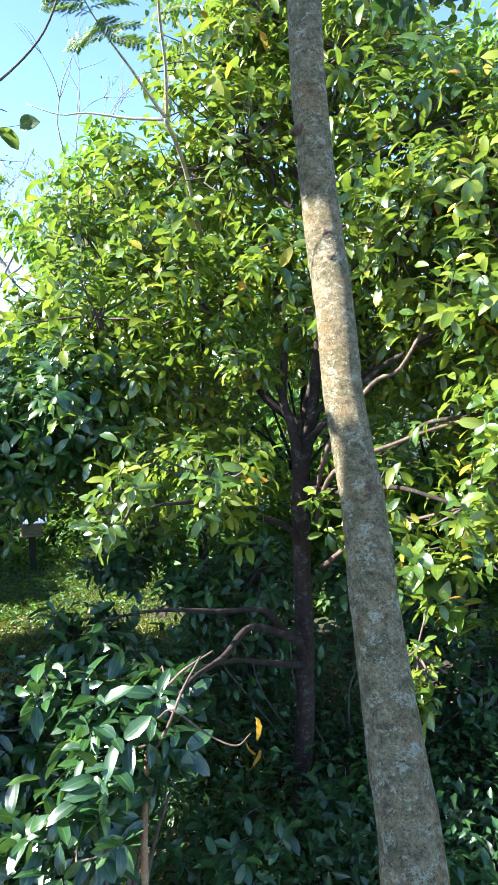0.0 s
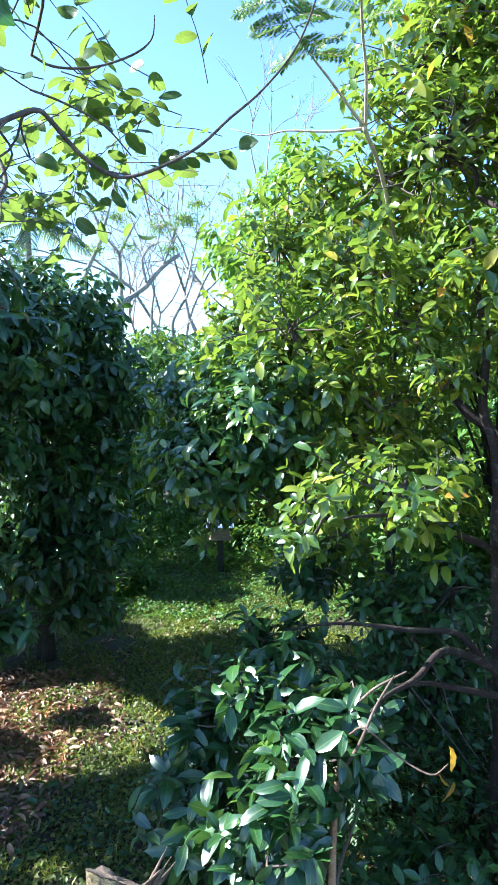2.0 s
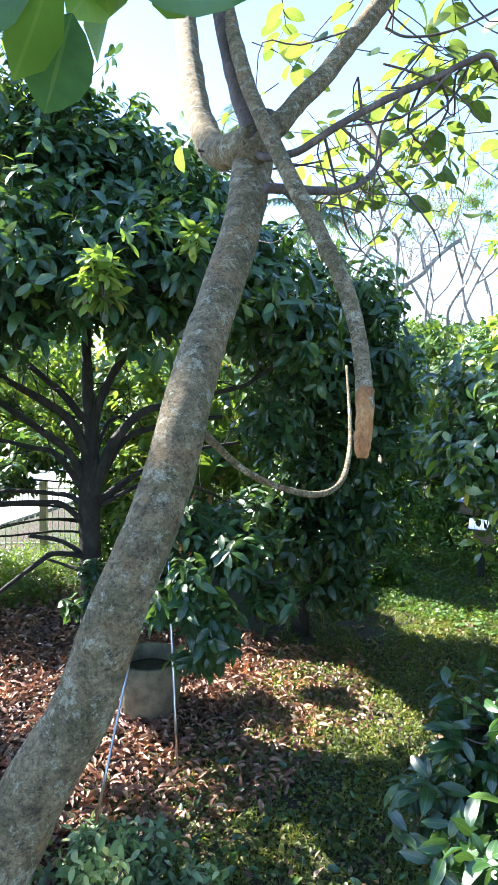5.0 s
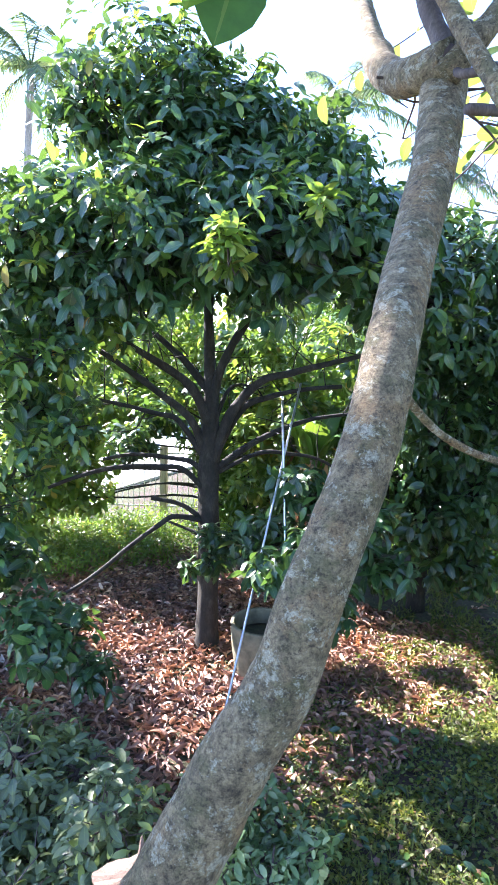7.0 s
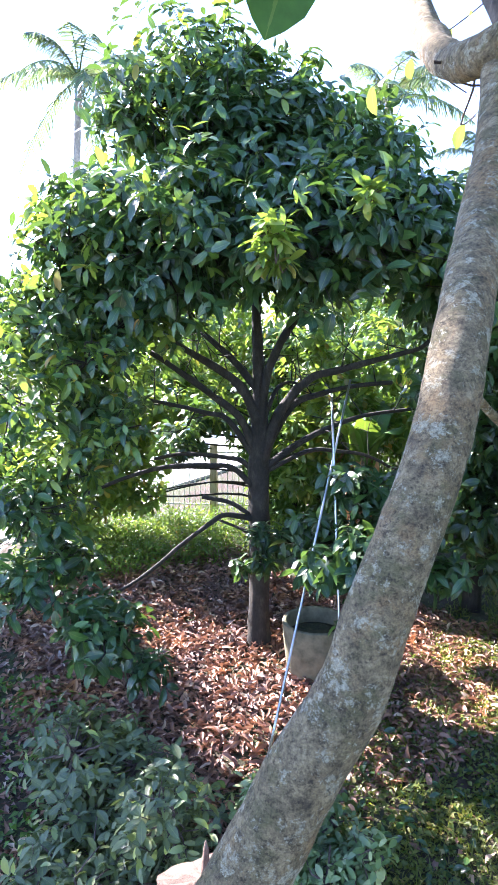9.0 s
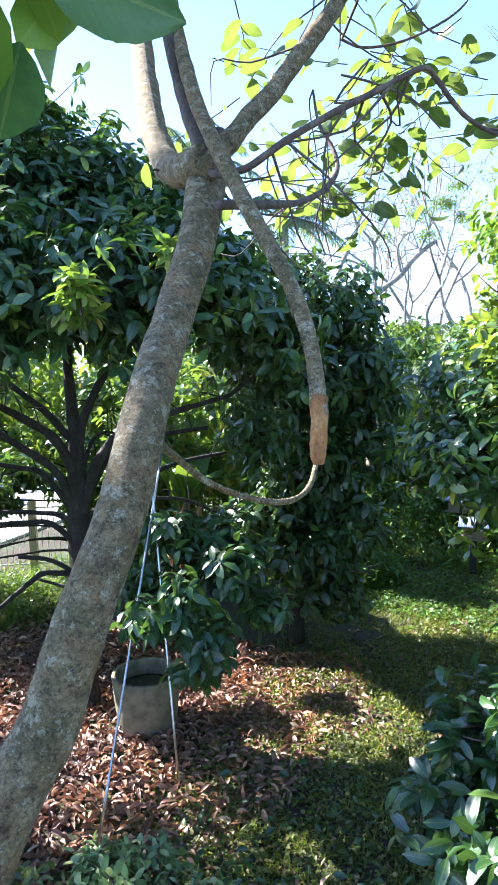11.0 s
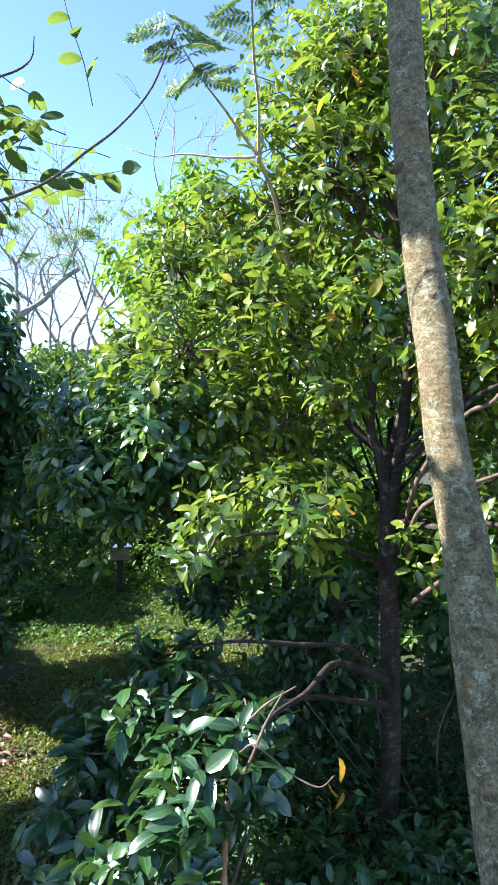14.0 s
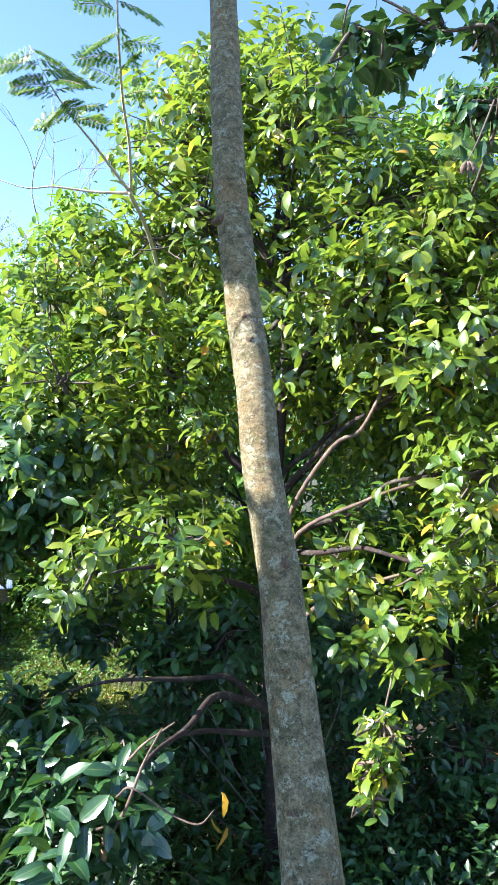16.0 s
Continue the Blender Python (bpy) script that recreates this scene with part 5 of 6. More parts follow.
far_tree("young_tree", "sunlit light green tree behind the evergreen trunk", (-0.2, 11.6), 5.0, mound(-0.3, 11.4, 4.6, 2.3, 1.0, 2.4, 0.8, 26, 4), leaf_young, bark_dark, 0.19, 150, 822, droop=0.5)
far_tree("young_tree", "sunlit yellow-green tree behind the evergreen crown", (2.6, 10.7), 8.0, [(1.96, 10.54, 8.7, 0.5), (2.56, 10.57, 9.0, 0.6), (3.07, 10.59, 8.9, 0.6), (3.16, 10.59, 8.3, 0.6), (2.47, 10.56, 8.2, 0.7), (3.5, 10.61, 9.3, 0.6), (3.2, 10.7, 7.4, 0.8), (2.2, 10.8, 7.3, 0.8), (2.0, 10.6, 6.2, 0.8)], leaf_light, bark_dark, 0.17, 190, 824, LEAF_FINE, ratio=0.4, droop=0.5)
# the last three are added, unseen at the left, to dapple the litter's sunlight
BACK_AND_SHADE = [(-8.5, 17.0, 2.8, 5.4), (-12.5, 15.0, 2.8, 5.0), (-4.0, 18.0, 2.8, 5.2), (-1.6, 13.5, 2.6, 4.8), (2.2, 12.0, 2.6, 6.0), (3.8, 9.6, 2.2, 6.6), (-12.0, 20.0, 3.2, 6.4), (-16.0, 17.5, 3.2, 6.4), (-0.5, 19.5, 3.2, 6.0), (4.9, 7.2, 1.9, 6.4),
        (-31.5, 6.0, 3.2, 6.8), (-31.5, 11.5, 3.2, 7.0), (-30.5, 17.0, 3.2, 7.0), (-22.0, 20.0, 2.8, 6.6), (-31.0, 0.5, 3.2, 6.8), (-11.8, 9.6, 1.6, 4.4), (-11.6, 12.0, 1.8, 4.8), (6.4, 11.0, 2.5, 7.0), (-6.4, 17.2, 1.6, 3.6), (-15.5, 0.4, 1.6, 7.0), (-13.0, -2.6, 1.8, 6.0), (-12.5, -0.3, 1.0, 7.4)]
for k, (x, y, s, h) in enumerate(BACK_AND_SHADE):
    far_tree("garden_tree", "leafy green tree, dense planting behind and added shade trees", (x, y), h * 0.75, mound(x, y, h * 0.5, s, s * 0.8, h * 0.52, 0.85, 22, 20 + k), leaf_far, bark_dark, 0.25, 150, 830 + 7 * k, ratio=0.45)


def bare_tree(at, height, seed, lean=(0, 0)):
    """A leafless tree: limbs that fork again and again into fine twigs."""
    local = np.random.default_rng(seed)
    pieces, fine, tips = [], [], []

    def grow(p, d, length, r, depth):
        rows, q, w = [(*p, r)], np.array(p, float), np.array(d, float)
        for s in range(3):
            w = unit(w + local.normal(0, 0.16, 3) + (0, 0, 0.05))
            q = q + w * length / 3
            rows.append((*q, r * (1 - 0.16 * (s + 1))))
        (pieces if depth > 2 else fine).append(tube(rows, 6 if depth > 2 else 4, 2, 0.03, int(local.integers(1e6)), cap=False))
        if depth == 0:
            tips.append(q)
            return
        for _ in range(3 if depth < 4 else 2 + int(local.random() < 0.5)):
            nd = unit(w + unit(local.normal(0, 1, 3)) * local.uniform(0.45, 0.85))
            grow(q, nd, length * local.uniform(0.62, 0.82), r * 0.56, depth - 1)

    tree = thing("bare_tree", "tall leafless grey tree with fine twigs against the sky", "tree", "bare trees at the back")
    grow((*at, -0.1), unit(np.array([lean[0], lean[1], 1.0])), height * 0.33, height * 0.012, 5)
    part("branchwork", mesh_of("branchwork", *join(pieces), bark_far), tree)
    part("twigs", mesh_of("twigs", *join(fine), bark_far), tree, "", "stuff")
    tips = np.array(tips)
    some = tips[local.random(len(tips)) < 0.85]
    n = len(some)
    ln = local.uniform(0.12, 0.3, n)
    part("leaves", leaves("leaves", some, unit(local.normal(0, 1, (n, 3))), local.normal(0, 1, (n, 3)) + (0, 0, 1), ln, ln * 0.4, leaf_light, LEAF_COARSE), tree, "few yellow-green leaves", "stuff")


bare_tree((-12.0, 26.0), 15.0, 5)
bare_tree((-9.5, 27.5), 17.0, 8, (0.1, 0))
bare_tree((-15.5, 27.0), 14.0, 12, (-0.1, 0))
bare_tree((-7.6, 29.0), 14.0, 23, (-0.05, 0))


def feathery_tree():
    """An old lopped tree: crooked grey limbs, one of them broken off, thin twigs and flat layers of tiny leaflets."""
    tree = thing("lopped_tree", "lopped grey tree with crooked limbs and thin feathery leaves", "tree")
    limb("trunk", [(-10.6, 17.7, -0.1, 0.2), (-10.8, 17.6, 2.0, 0.16), (-10.9, 17.55, 4.2, 0.13)], bark_far, tree, 10, 4, 0.06, 950)
    lines = (
        [(-10.9, 17.55, 4.0, 0.11), (-10.89, 17.58, 6.33, 0.095), (-10.54, 17.84, 6.82, 0.085), (-10.13, 18.17, 7.22, 0.078), (-9.75, 18.46, 7.78, 0.068), (-9.32, 18.79, 8.18, 0.06)],
        [(-10.11, 18.18, 7.25, 0.045), (-10.21, 18.11, 7.97, 0.038), (-10.0, 18.27, 8.39, 0.032), (-9.83, 18.4, 8.53, 0.024), (-9.7, 18.5, 9.3, 0.012)],
        [(-9.75, 18.46, 7.78, 0.035), (-9.53, 18.63, 8.39, 0.029), (-9.38, 18.74, 9.13, 0.023), (-9.28, 18.82, 10.23, 0.014)],
        [(-10.9, 17.55, 4.0, 0.09), (-11.72, 16.93, 5.96, 0.078), (-11.58, 17.04, 7.28, 0.068), (-11.34, 17.23, 8.03, 0.057), (-11.15, 17.38, 8.59, 0.047), (-11.26, 17.29, 9.15, 0.036), (-11.56, 17.06, 9.8, 0.02)],
        [(-11.15, 17.38, 8.59, 0.043), (-10.96, 17.52, 9.33, 0.035), (-10.81, 17.64, 10.07, 0.026), (-10.78, 17.67, 10.8, 0.014)],
        [(-10.85, 17.6, 4.2, 0.08), (-10.72, 17.71, 5.95, 0.069), (-10.74, 17.7, 7.46, 0.058), (-10.75, 17.69, 8.12, 0.048), (-10.96, 17.52, 8.48, 0.037), (-11.19, 17.35, 8.87, 0.02)],
        [(-10.75, 17.69, 8.12, 0.043), (-10.51, 17.87, 8.68, 0.03), (-10.21, 18.1, 9.32, 0.014)],
        [(-10.8, 17.6, 3.6, 0.09), (-9.6, 18.57, 5.17, 0.069), (-9.52, 18.64, 6.08, 0.058), (-9.33, 18.79, 6.6, 0.048), (-9.1, 18.96, 7.07, 0.037), (-8.85, 19.16, 8.1, 0.018)],
        [(-9.9, 18.3, 4.8, 0.05), (-10.01, 18.26, 5.56, 0.043), (-10.01, 18.26, 6.51, 0.035), (-9.94, 18.31, 7.17, 0.026), (-10.06, 18.22, 8.11, 0.014)],
    )
    local = np.random.default_rng(951)
    fine = []
    for k, line in enumerate(lines):
        limb("limb", line, bark_far, tree, 8, 4, 0.08, 952 + k)
        pts = smooth_line(line, 5)
        for q in pts[len(pts) // 3 :: 2]:
            w = unit(local.normal(0, 1, 3) + (0, 0, 0.4)) * local.uniform(0.5, 1.5)
            b = q[:3] + w * 0.5 + local.normal(0, 0.1, 3)
            e = q[:3] + w
            fine.append(tube([(*q[:3], 0.016), (*b, 0.011), (*e, 0.005)], 4, 3, cap=False))
            for c in (b, b, e, e):
                fine.append(tube([(*c, 0.007), (*(c + unit(local.normal(0, 1, 3)) * local.uniform(0.3, 0.7)), 0.003)], 3, 2, cap=False))
    part("twigs", mesh_of("twigs", *join(fine), bark_far), tree, "", "stuff")
    layers = [(-10.74, 17.7, 9.24, 0.5), (-9.76, 18.45, 9.04, 0.6), (-9.16, 18.92, 9.31, 0.7), (-9.53, 18.63, 8.39, 0.5), (-10.51, 17.87, 8.4, 0.4), (-8.86, 19.14, 9.77, 0.6), (-11.26, 17.29, 8.31, 0.4), (-8.7, 19.2, 8.9, 0.5), (-11.3, 17.2, 9.6, 0.4)]
    foliage("leaves", layers, 190, 0.10, leaf_light, tree, 960, LEAF_COARSE, ratio=0.3, twig_mat=bark_far, twig_share=0.2, fill=0.2, flat=0.3, each=(6, 12), step=0.05, gap=0.3, label="thin feathery yellow-green leaves")


feathery_tree()


def palm(at, height, r, count, seed, frond, label, lean=(0.0, 0.0)):
    """A palm: ringed trunk and arching fronds with hanging leaflets."""
    tree = thing("palm_tree", label, "palm")
    local = np.random.default_rng(seed)
    x, y = at
    top = np.array([x + lean[0], y + lean[1], height])
    limb("trunk", [(x, y, -0.1, r * 1.4), (x + lean[0] * 0.3, y + lean[1] * 0.3, height * 0.4, r), (*top, r * 0.8)], bark_far, tree, 10, 8, 0.05, seed)
    for k in range(count):
        a, e = k * 2.4 + local.normal(0, 0.2), math.radians(local.uniform(-25, 75))
        d = np.array([math.cos(a) * math.cos(e), math.sin(a) * math.cos(e), math.sin(e)])
        rows = [(*(top + d * frond * s - np.array([0, 0, 0.55 * frond * s * s])), 0.03 * (1 - 0.85 * s) * frond / 3) for s in np.linspace(0, 1, 7)]
        rib = limb("frond", rows, leaf_frond_hazy, tree, 4, 2, 0, seed + k)
        line = smooth_line(rows, 8)[4:]
        tang = unit(np.gradient(line[:, :3], axis=0))
        side = unit(np.cross(tang, (0, 0, 1)))
        n = len(line)
        p = np.concatenate([line[:, :3], line[:, :3]])
        w = np.concatenate([side, -side]) + np.tile(tang, (2, 1)) * 0.6 - (0, 0, 0.45)
        ln = np.tile(np.sin(np.linspace(0.35, 2.9, n)), 2) * frond * 0.26
        part("leaflets", leaves("leaflets", p, w, np.tile((0, 0, 1.0), (2 * n, 1)) + local.normal(0, 0.2, (2 * n, 3)), ln, np.full(2 * n, 0.05 * frond / 3), leaf_frond_hazy, BLADE, 0.3, 0.0), rib, "", "stuff")


palm((-37.5, 12.2), 17.2, 0.22, 18, 61, 5.0, "tall coconut palm against the bright sky", (1.3, 0.6))
palm((-39.5, 13.6), 12.0, 0.2, 14, 62, 4.0, "coconut palm half hidden by the fruit tree")
palm((-21.0, 20.2), 13.4, 0.2, 16, 63, 3.6, "palm crown above the fruit tree")
palm((-9.6, 18.6), 5.0, 0.14, 14, 64, 2.2, "low palm among the back planting")
palm((-17.5, 22.0), 10.5, 0.16, 16, 65, 2.8, "pale palm beyond the bare trees")
palm((-1.6, 7.0), 0.9, 0.06, 9, 66, 1.3, "small palm with dark fronds under the evergreen")


def banana_plant(at, seed):
    """Broad paddle leaves on a short false stem, and withered leaves that hang from it."""
    plant = thing("banana_plant", "banana plant with torn pale leaves and withered brown ones", "plant")
    local = np.random.default_rng(seed)
    x, y = at
    limb("stem", [(x, y, -0.05, 0.13), (x, y, 1.0, 0.11), (x + 0.03, y, 2.3, 0.07)], bark_pale, plant, 12, 4, 0.05, seed)
    for k, (a, e, ln) in enumerate(((3.6, 76, 1.9), (0.4, 62, 1.5), (1.6, 72, 1.8), (2.6, 66, 1.5), (4.6, 70, 1.7), (5.6, 74, 1.6))):
        d = np.array([math.cos(a) * math.cos(radians(e)), math.sin(a) * math.cos(radians(e)), math.sin(radians(e))])
        side = unit(np.cross(d, (0, 0, 1)))
        verts, uv, loops = [], [], []
        for i, s in enumerate(np.linspace(0, 1, 15)):
            q = np.array([x, y, 2.2]) + d * ln * s - np.array([0, 0, 0.45 * ln * s * s])
            h = 0.26 * math.sin(math.pi * min(1, 0.05 + s * 0.97)) ** 0.6
            for cidx, cc in enumerate((-1, -0.5, 0, 0.5, 1)):
                tear = local.normal(0, 0.03) * abs(cc)
                verts.append(tuple(q + side * cc * h + np.array([0, 0, 0.10 * abs(cc) - 0.16 * cc * cc + tear])))
                uv.append((0.5 + cc / 2, s))
        for i in range(14):
            for j in range(4):
                a0 = i * 5 + j
                loops += [a0, a0 + 1, a0 + 6, a0 + 5]
        part("leaf", mesh_of("leaf", verts, loops, np.full(len(loops) // 4, 4), leaf_far, uv), plant)
    n = 26
    p = np.array([x, y, 2.0]) + local.normal(0, 1, (n, 3)) * (0.12, 0.12, 0.25)
    part("withered_leaf", leaves("withered_leaf", p, local.normal(0, 0.22, (n, 3)) - (0, 0, 1), local.normal(0, 1, (n, 3)) * (1, 1, 0.1), local.uniform(0.8, 1.5, n), local.uniform(0.08, 0.2, n), dead_mat, LEAF_FINE, 0.1, 0.6), plant, "withered hanging leaves", "stuff")


banana_plant((-8.4, 7.75), 71)
banana_plant((-9.0, 8.3), 72)


def feather(parent, at, way, length, seed):
    """A twice-feathered leaf: a rib, pinnae in pairs, tiny leaflets on each."""
    local = np.random.default_rng(seed)
    at, way = np.array(at, float), unit(np.array(way, float))
    tilt = unit(np.array([0, -0.75, 0.65]) + local.normal(0, 0.3, 3))
    side = unit(np.cross(way, tilt))
    feet, ways, lens = [], [], []
    pts = [at + way * length * s - np.array([0, 0, 0.3 * length * s * s]) for s in np.linspace(0, 1, 9)]
    pieces = [tube([(*q, 0.0025) for q in pts[::2]], 4, 2, cap=False)]
    for i, q in enumerate(pts[1:]):
        for sgn in (-1, 1):
            pw = unit(side * sgn + way * 0.45 - np.array([0, 0, 0.3]) + local.normal(0, 0.08, 3))
            pl = length * 0.34 * math.sin(0.5 + i / 8 * 2.3)
            pieces.append(tube([(*q, 0.0012), (*(q + pw * pl), 0.0006)], 3, 2, cap=False))
            up = unit(np.cross(pw, np.cross(tilt, pw)) + local.normal(0, 0.1, 3))
            lat = unit(np.cross(pw, up))
            for s in np.linspace(0.08, 1, 14):
                for g in (-1, 1):
                    feet.append(q + pw * pl * s), ways.append(lat * g + pw * 0.5), lens.append(0.026 + 0.01 * local.random())
    n = len(feet)
    rib = part("leaf_rib", mesh_of("leaf_rib", *join(pieces), bark_pale), parent)
    part("leaflets", leaves("leaflets", np.array(feet), np.array(ways), np.tile(tilt, (n, 1)), np.array(lens), np.array(lens) * 0.2, leaf_light, LEAF_COARSE), rib, "", "stuff")


def build_feather_tree():
    tree = thing("feathery_sapling", "slender pale sapling with feathery leaves against the sky", "sapling")
    # lower stem in dark bark to hide it; upper parts coloured as if sunlit
    limb("stem", [(-1.3, 7.6, -0.05, 0.03), (-1.25, 7.5, 2.5, 0.026), (-1.2, 7.4, 4.2, 0.023), (-1.1, 6.9, 5.6, 0.02)], bark_dark, tree, 8, 5, 0.05, 80)
    limb("stem", [(-1.1, 6.9, 5.6, 0.02), (-1.13, 6.1, 6.1, 0.018), (-1.157, 5.56, 6.25, 0.017), (-1.157, 5.542, 6.28, 0.015)], bark_sapling_lit, tree, 8, 5, 0.05, 81)
    limb("branch", [(-1.157, 5.542, 6.272, 0.014), (-1.25, 5.3, 6.38, 0.011), (-1.329, 5.091, 6.476, 0.009), (-1.39, 4.82, 6.53, 0.006), (-1.45, 4.6, 6.62, 0.004), (-1.56, 4.52, 6.84, 0.002)], bark_sapling_lit, tree, 7, 4, 0.05, 82)
    limb("branch", [(-1.157, 5.542, 6.272, 0.013), (-1.45, 5.51, 6.28, 0.010), (-1.75, 5.477, 6.316, 0.007), (-1.95, 5.45, 6.30, 0.005), (-2.2, 5.44, 6.38, 0.003)], bark_sapling_lit, tree, 7, 4, 0.05, 83)
    limb("branch", [(-1.157, 5.542, 6.272, 0.014), (-1.09, 5.2, 6.5, 0.011), (-1.052, 4.851, 6.648, 0.009), (-0.995, 4.507, 6.875, 0.007), (-0.95, 4.3, 7.05, 0.005), (-0.93, 4.1, 7.4, 0.003)], bark_sapling_lit, tree, 7, 4, 0.05, 84)
    local = np.random.default_rng(85)
    tips = np.array([(-1.38, 4.86, 6.52), (-1.45, 4.6, 6.62), (-1.56, 4.52, 6.84)])
    for k in range(15):
        u = 2 * (k + 0.5) / 15
        i = int(u)
        foot = tips[i] + (tips[i + 1] - tips[i]) * (u - i)
        feather(tree, foot, local.normal(0, 1, 3) * (0.35, 0.5, 0.2) + ((-1) ** k * 0.9, 0, 0.1), local.uniform(0.2, 0.29), 900 + k)
    tips = np.array([(-1.052, 4.851, 6.648), (-0.995, 4.507, 6.875), (-0.95, 4.3, 7.05)])
    for k in range(10):
        u = 2 * (k + 0.3) / 10
        i = int(u)
        foot = tips[i] + (tips[i + 1] - tips[i]) * (u - i)
        feather(tree, foot, local.normal(0, 1, 3) * (0.3, 0.5, 0.2) + ((-1) ** k * 0.9, 0, 0.1), local.uniform(0.2, 0.28), 930 + k)


build_feather_tree()

# ---- low shrubs, undergrowth, grass and litter ----


def low_shrub(label, lobes, per, size, mat, seed, foot, **more):
    s = thing("low_shrub", label, "shrub")
    for k, (x, y, z, r) in enumerate(lobes):
        limb("stem", reach((foot[0], foot[1], -0.02), (x, y, z), 0.012, 0.005, 0.1, seed + k), bark_twig, s, 6, 3, 0.05, seed + k)
    foliage("leaves", lobes, per, size, mat, s, seed, twig_mat=bark_twig, twig_share=0.5, **more)


low_shrub("grey-green low shrub at the edge of the litter", mound(-4.9, 1.9, 0.55, 0.95, 0.8, 0.45, 0.42, 15, 41), 380, 0.12, leaf_grey, 1000, (-4.9, 1.9), fill=0.4)
low_shrub("pale variegated low shrub at the edge of the lawn", mound(-4.2, 3.3, 0.36, 0.62, 0.5, 0.30, 0.28, 15, 42), 560, 0.10, leaf_pale, 1020, (-4.25, 3.4), fill=0.4)


def scatter(name, label, category, centre, radii, count, size, mat, seed, height=0.0, flat=1.0, shape=LEAF_COARSE, ratio=0.45, curl=0.3, fold=0.25, lift=0.01, up=0.35):
    local = np.random.default_rng(seed)
    a, s = local.uniform(0, 2 * np.pi, count), np.sqrt(local.random(count))
    edge = 0.8 + 0.35 * np.array([noise.noise(Vector((math.cos(q) * 1.5, math.sin(q) * 1.5, seed))) for q in a])
    x, y = centre[0] + np.cos(a) * s * radii[0] * edge, centre[1] + np.sin(a) * s * radii[1] * edge
    z = np.array([lie(i, j) for i, j in zip(x, y)]) + lift + height * local.random(count) ** 1.5
    d = local.normal(0, 1, (count, 3)) * (1, 1, up)
    n = local.normal(0, 0.45 * flat, (count, 3)) + (0, 0, 1)
    ln = size * local.uniform(0.55, 1.25, count)
    ob = new(name, leaves(name, np.stack([x, y, z], 1), d, n, ln, ln * ratio, mat, shape, curl, fold, seed))
    return tagged(ob, label, category, kind="stuff")


scatter("leaf_litter", "thick layer of dry brown fallen leaves", "leaf litter", (-8.4, 4.6), (4.6, 4.1), 24000, 0.12, litter_mat, 1100, 0.06, shape=LEAF_FINE, ratio=0.38, curl=0.6, fold=0.55)
scatter("leaf_litter", "dry leaves at the edge of the garden", "leaf litter", (-7.5, 0.5), (4.0, 3.2), 6000, 0.115, litter_mat, 1108, 0.04, curl=0.5, fold=0.5)
scatter("leaf_litter", "dry leaves spilling onto the lawn", "leaf litter", (-6.1, 7.2), (1.9, 1.5), 3200, 0.115, litter_mat, 1113, 0.04, shape=LEAF_FINE, ratio=0.38, curl=0.6, fold=0.55)
scatter("weeds", "low weeds among the fallen leaves", "weeds", (-6.5, 1.2), (3.0, 2.0), 2500, 0.09, leaf_far, 1109, 0.15, ratio=0.6)
scatter("leaf_litter", "scattered dry leaves on the lawn", "leaf litter", (-4.2, 7.0), (3.6, 5.5), 1500, 0.12, litter_mat, 1101, 0.02, curl=0.5, fold=0.5)
scatter("leaf_litter", "dry leaves under the evergreen tree", "leaf litter", (0.5, 7.5), (4.0, 3.5), 3000, 0.13, litter_mat, 1102, 0.03, curl=0.5, fold=0.5)
scatter("weeds", "low green weeds in the lawn", "weeds", (-3.8, 8.0), (2.8, 6.0), 22000, 0.06, grass_mat, 1103, 0.06, ratio=0.7)
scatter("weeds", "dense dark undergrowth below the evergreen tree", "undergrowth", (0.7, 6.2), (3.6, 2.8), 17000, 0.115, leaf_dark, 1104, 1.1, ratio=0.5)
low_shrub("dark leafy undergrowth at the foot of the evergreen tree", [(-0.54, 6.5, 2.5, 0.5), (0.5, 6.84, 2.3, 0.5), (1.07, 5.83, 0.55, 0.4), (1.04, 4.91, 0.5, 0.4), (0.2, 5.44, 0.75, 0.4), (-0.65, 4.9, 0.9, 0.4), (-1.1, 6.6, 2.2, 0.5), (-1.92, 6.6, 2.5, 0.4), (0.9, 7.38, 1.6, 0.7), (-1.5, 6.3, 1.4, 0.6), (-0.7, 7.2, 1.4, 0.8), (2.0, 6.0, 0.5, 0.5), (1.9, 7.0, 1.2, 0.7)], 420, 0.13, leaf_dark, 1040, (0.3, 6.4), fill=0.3)
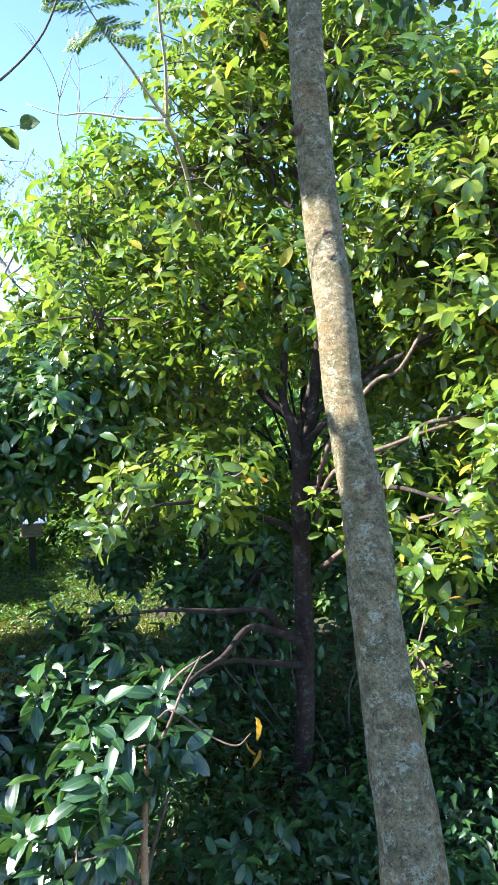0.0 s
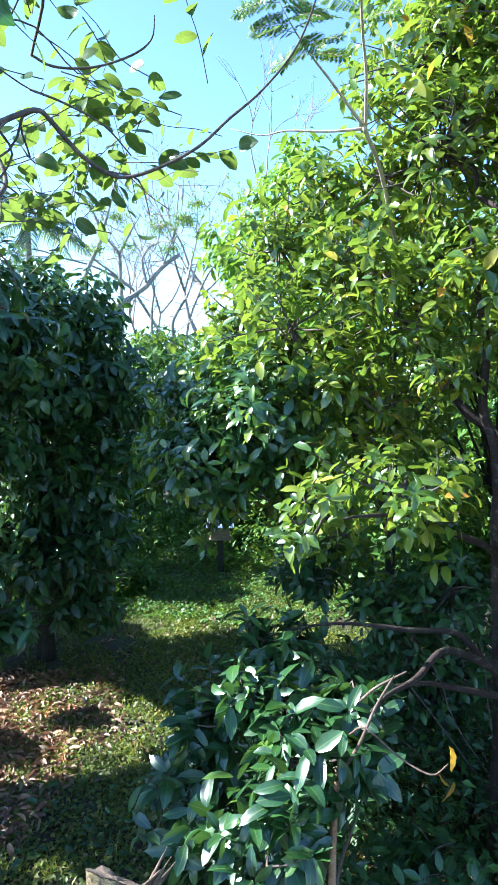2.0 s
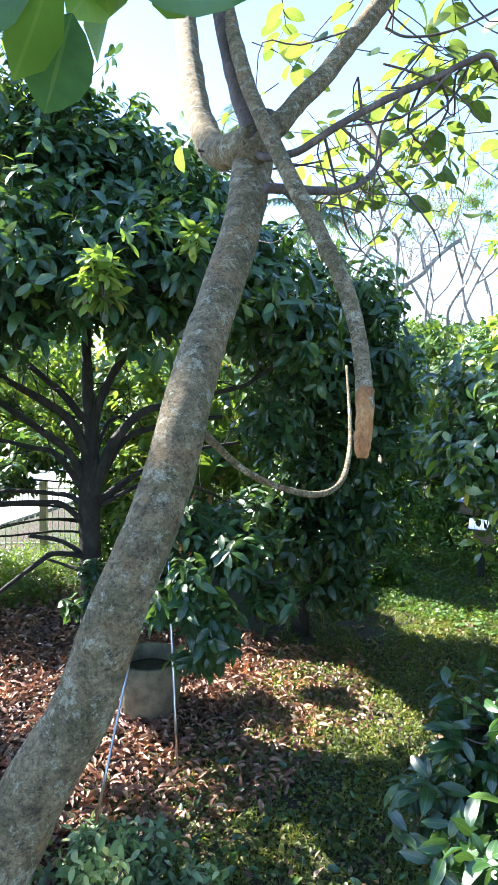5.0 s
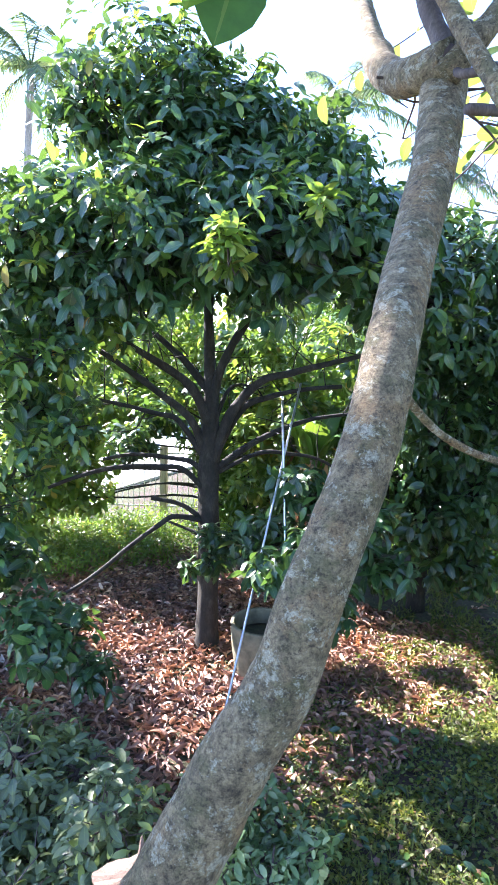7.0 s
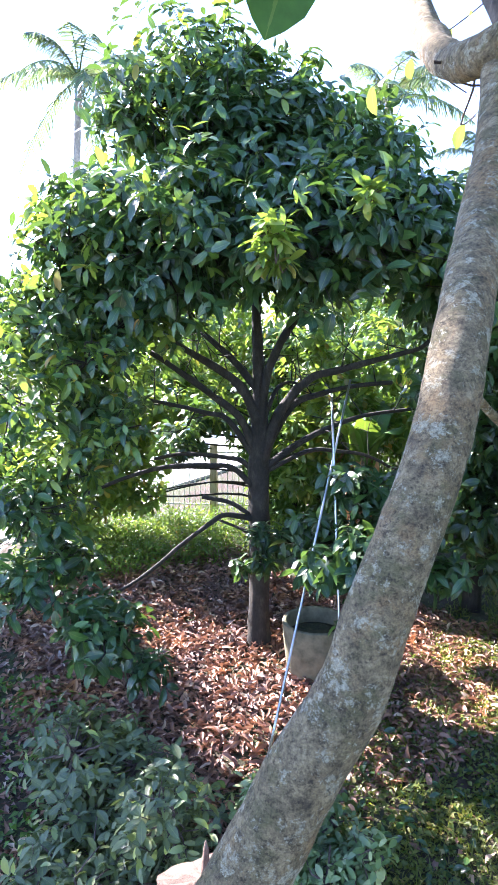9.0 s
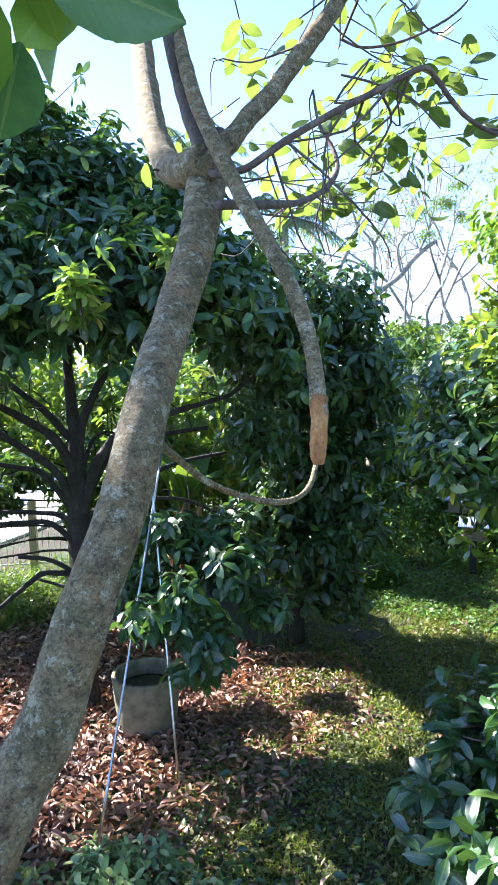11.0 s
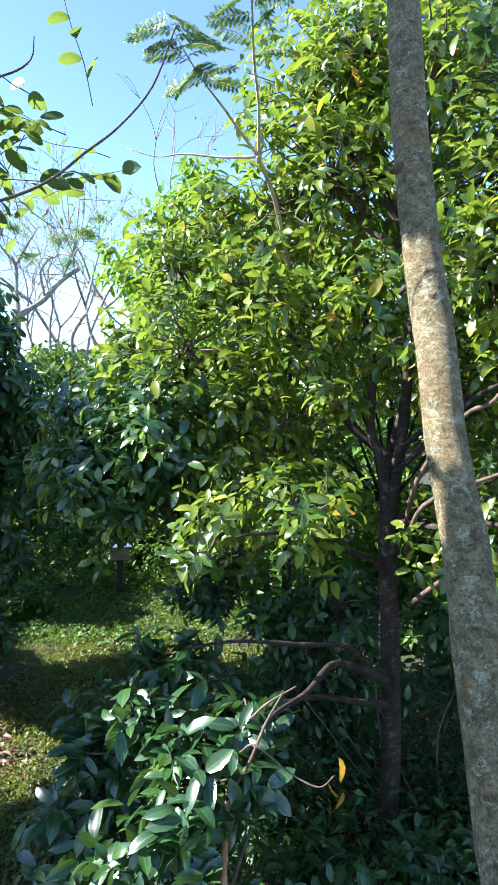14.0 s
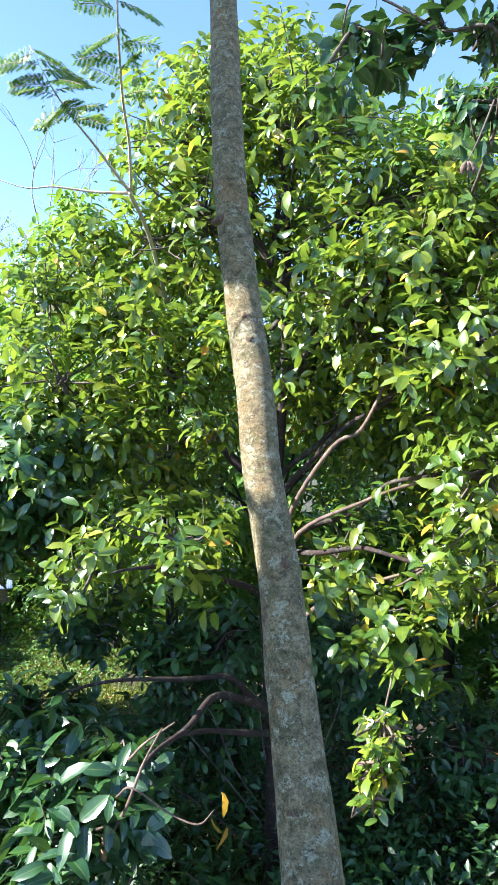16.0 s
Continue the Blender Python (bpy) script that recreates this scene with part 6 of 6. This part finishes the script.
scatter("weeds", "broad-leaved dark weeds in the shaded lawn", "weeds", (-3.6, 5.0), (1.9, 1.7), 450, 0.10, leaf_dark, 1110, 0.10, shape=LEAF_FINE, ratio=0.5)
scatter("weeds", "sunlit weeds beyond the leaf litter", "weeds", (-12.6, 5.2), (2.4, 2.6), 9000, 0.11, leaf_young, 1111, 0.4, ratio=0.4, up=0.9)
scatter("weeds", "low leafy weeds at the far end of the lawn", "weeds", (-6.3, 12.6), (3.6, 2.8), 9000, 0.09, leaf_far, 1112, 0.10, ratio=0.6)
scatter("weeds", "bright weeds along the fence", "weeds", (-12.0, 7.0), (2.2, 3.6), 5000, 0.14, leaf_light, 1105, 0.45, shape=BLADE, ratio=0.14, up=1.0)
scatter("weeds", "tangled weeds behind the box on the post", "undergrowth", (-7.5, 15.5), (5.0, 2.2), 6500, 0.16, leaf_far, 1106, 1.0, up=0.8)
scatter("weeds", "weedy tuft round the concrete ring", "weeds", (-7.5, 12.1), (1.0, 0.7), 1500, 0.16, leaf_far, 1107, 0.6, up=0.9)


def build_grass():
    local = np.random.default_rng(77)
    m = 120000
    y = local.uniform(3.2, 15.5, m)
    x = local.uniform(-9.5, 1.0, m)
    mid = -3.3 - 0.22 * (y - 5)
    keep = np.abs(x - mid) < 1.5 + 0.16 * y + 0.5 * local.normal(0, 0.5, m)
    x, y = x[keep], y[keep]
    patch = np.array([noise.noise(Vector((i * 1.3, j * 1.3, 9.0))) for i, j in zip(x, y)])
    thick = patch > -0.34
    x, y = x[thick], y[thick]
    n = len(x)
    z = np.array([lie(i, j) for i, j in zip(x, y)])
    d = local.normal(0, 0.75, (n, 3)) * (1, 1, 0) + (0, 0, 0.8)
    ln = local.uniform(0.04, 0.13, n)
    ob = new("grass", leaves("grass", np.stack([x, y, z - 0.004], 1), d, local.normal(0, 1, (n, 3)), ln, ln * 0.11 + 0.003, grass_mat, BLADE, 0.5, 0.0))
    tagged(ob, "short patchy green lawn grass", "grass", kind="stuff")


build_grass()
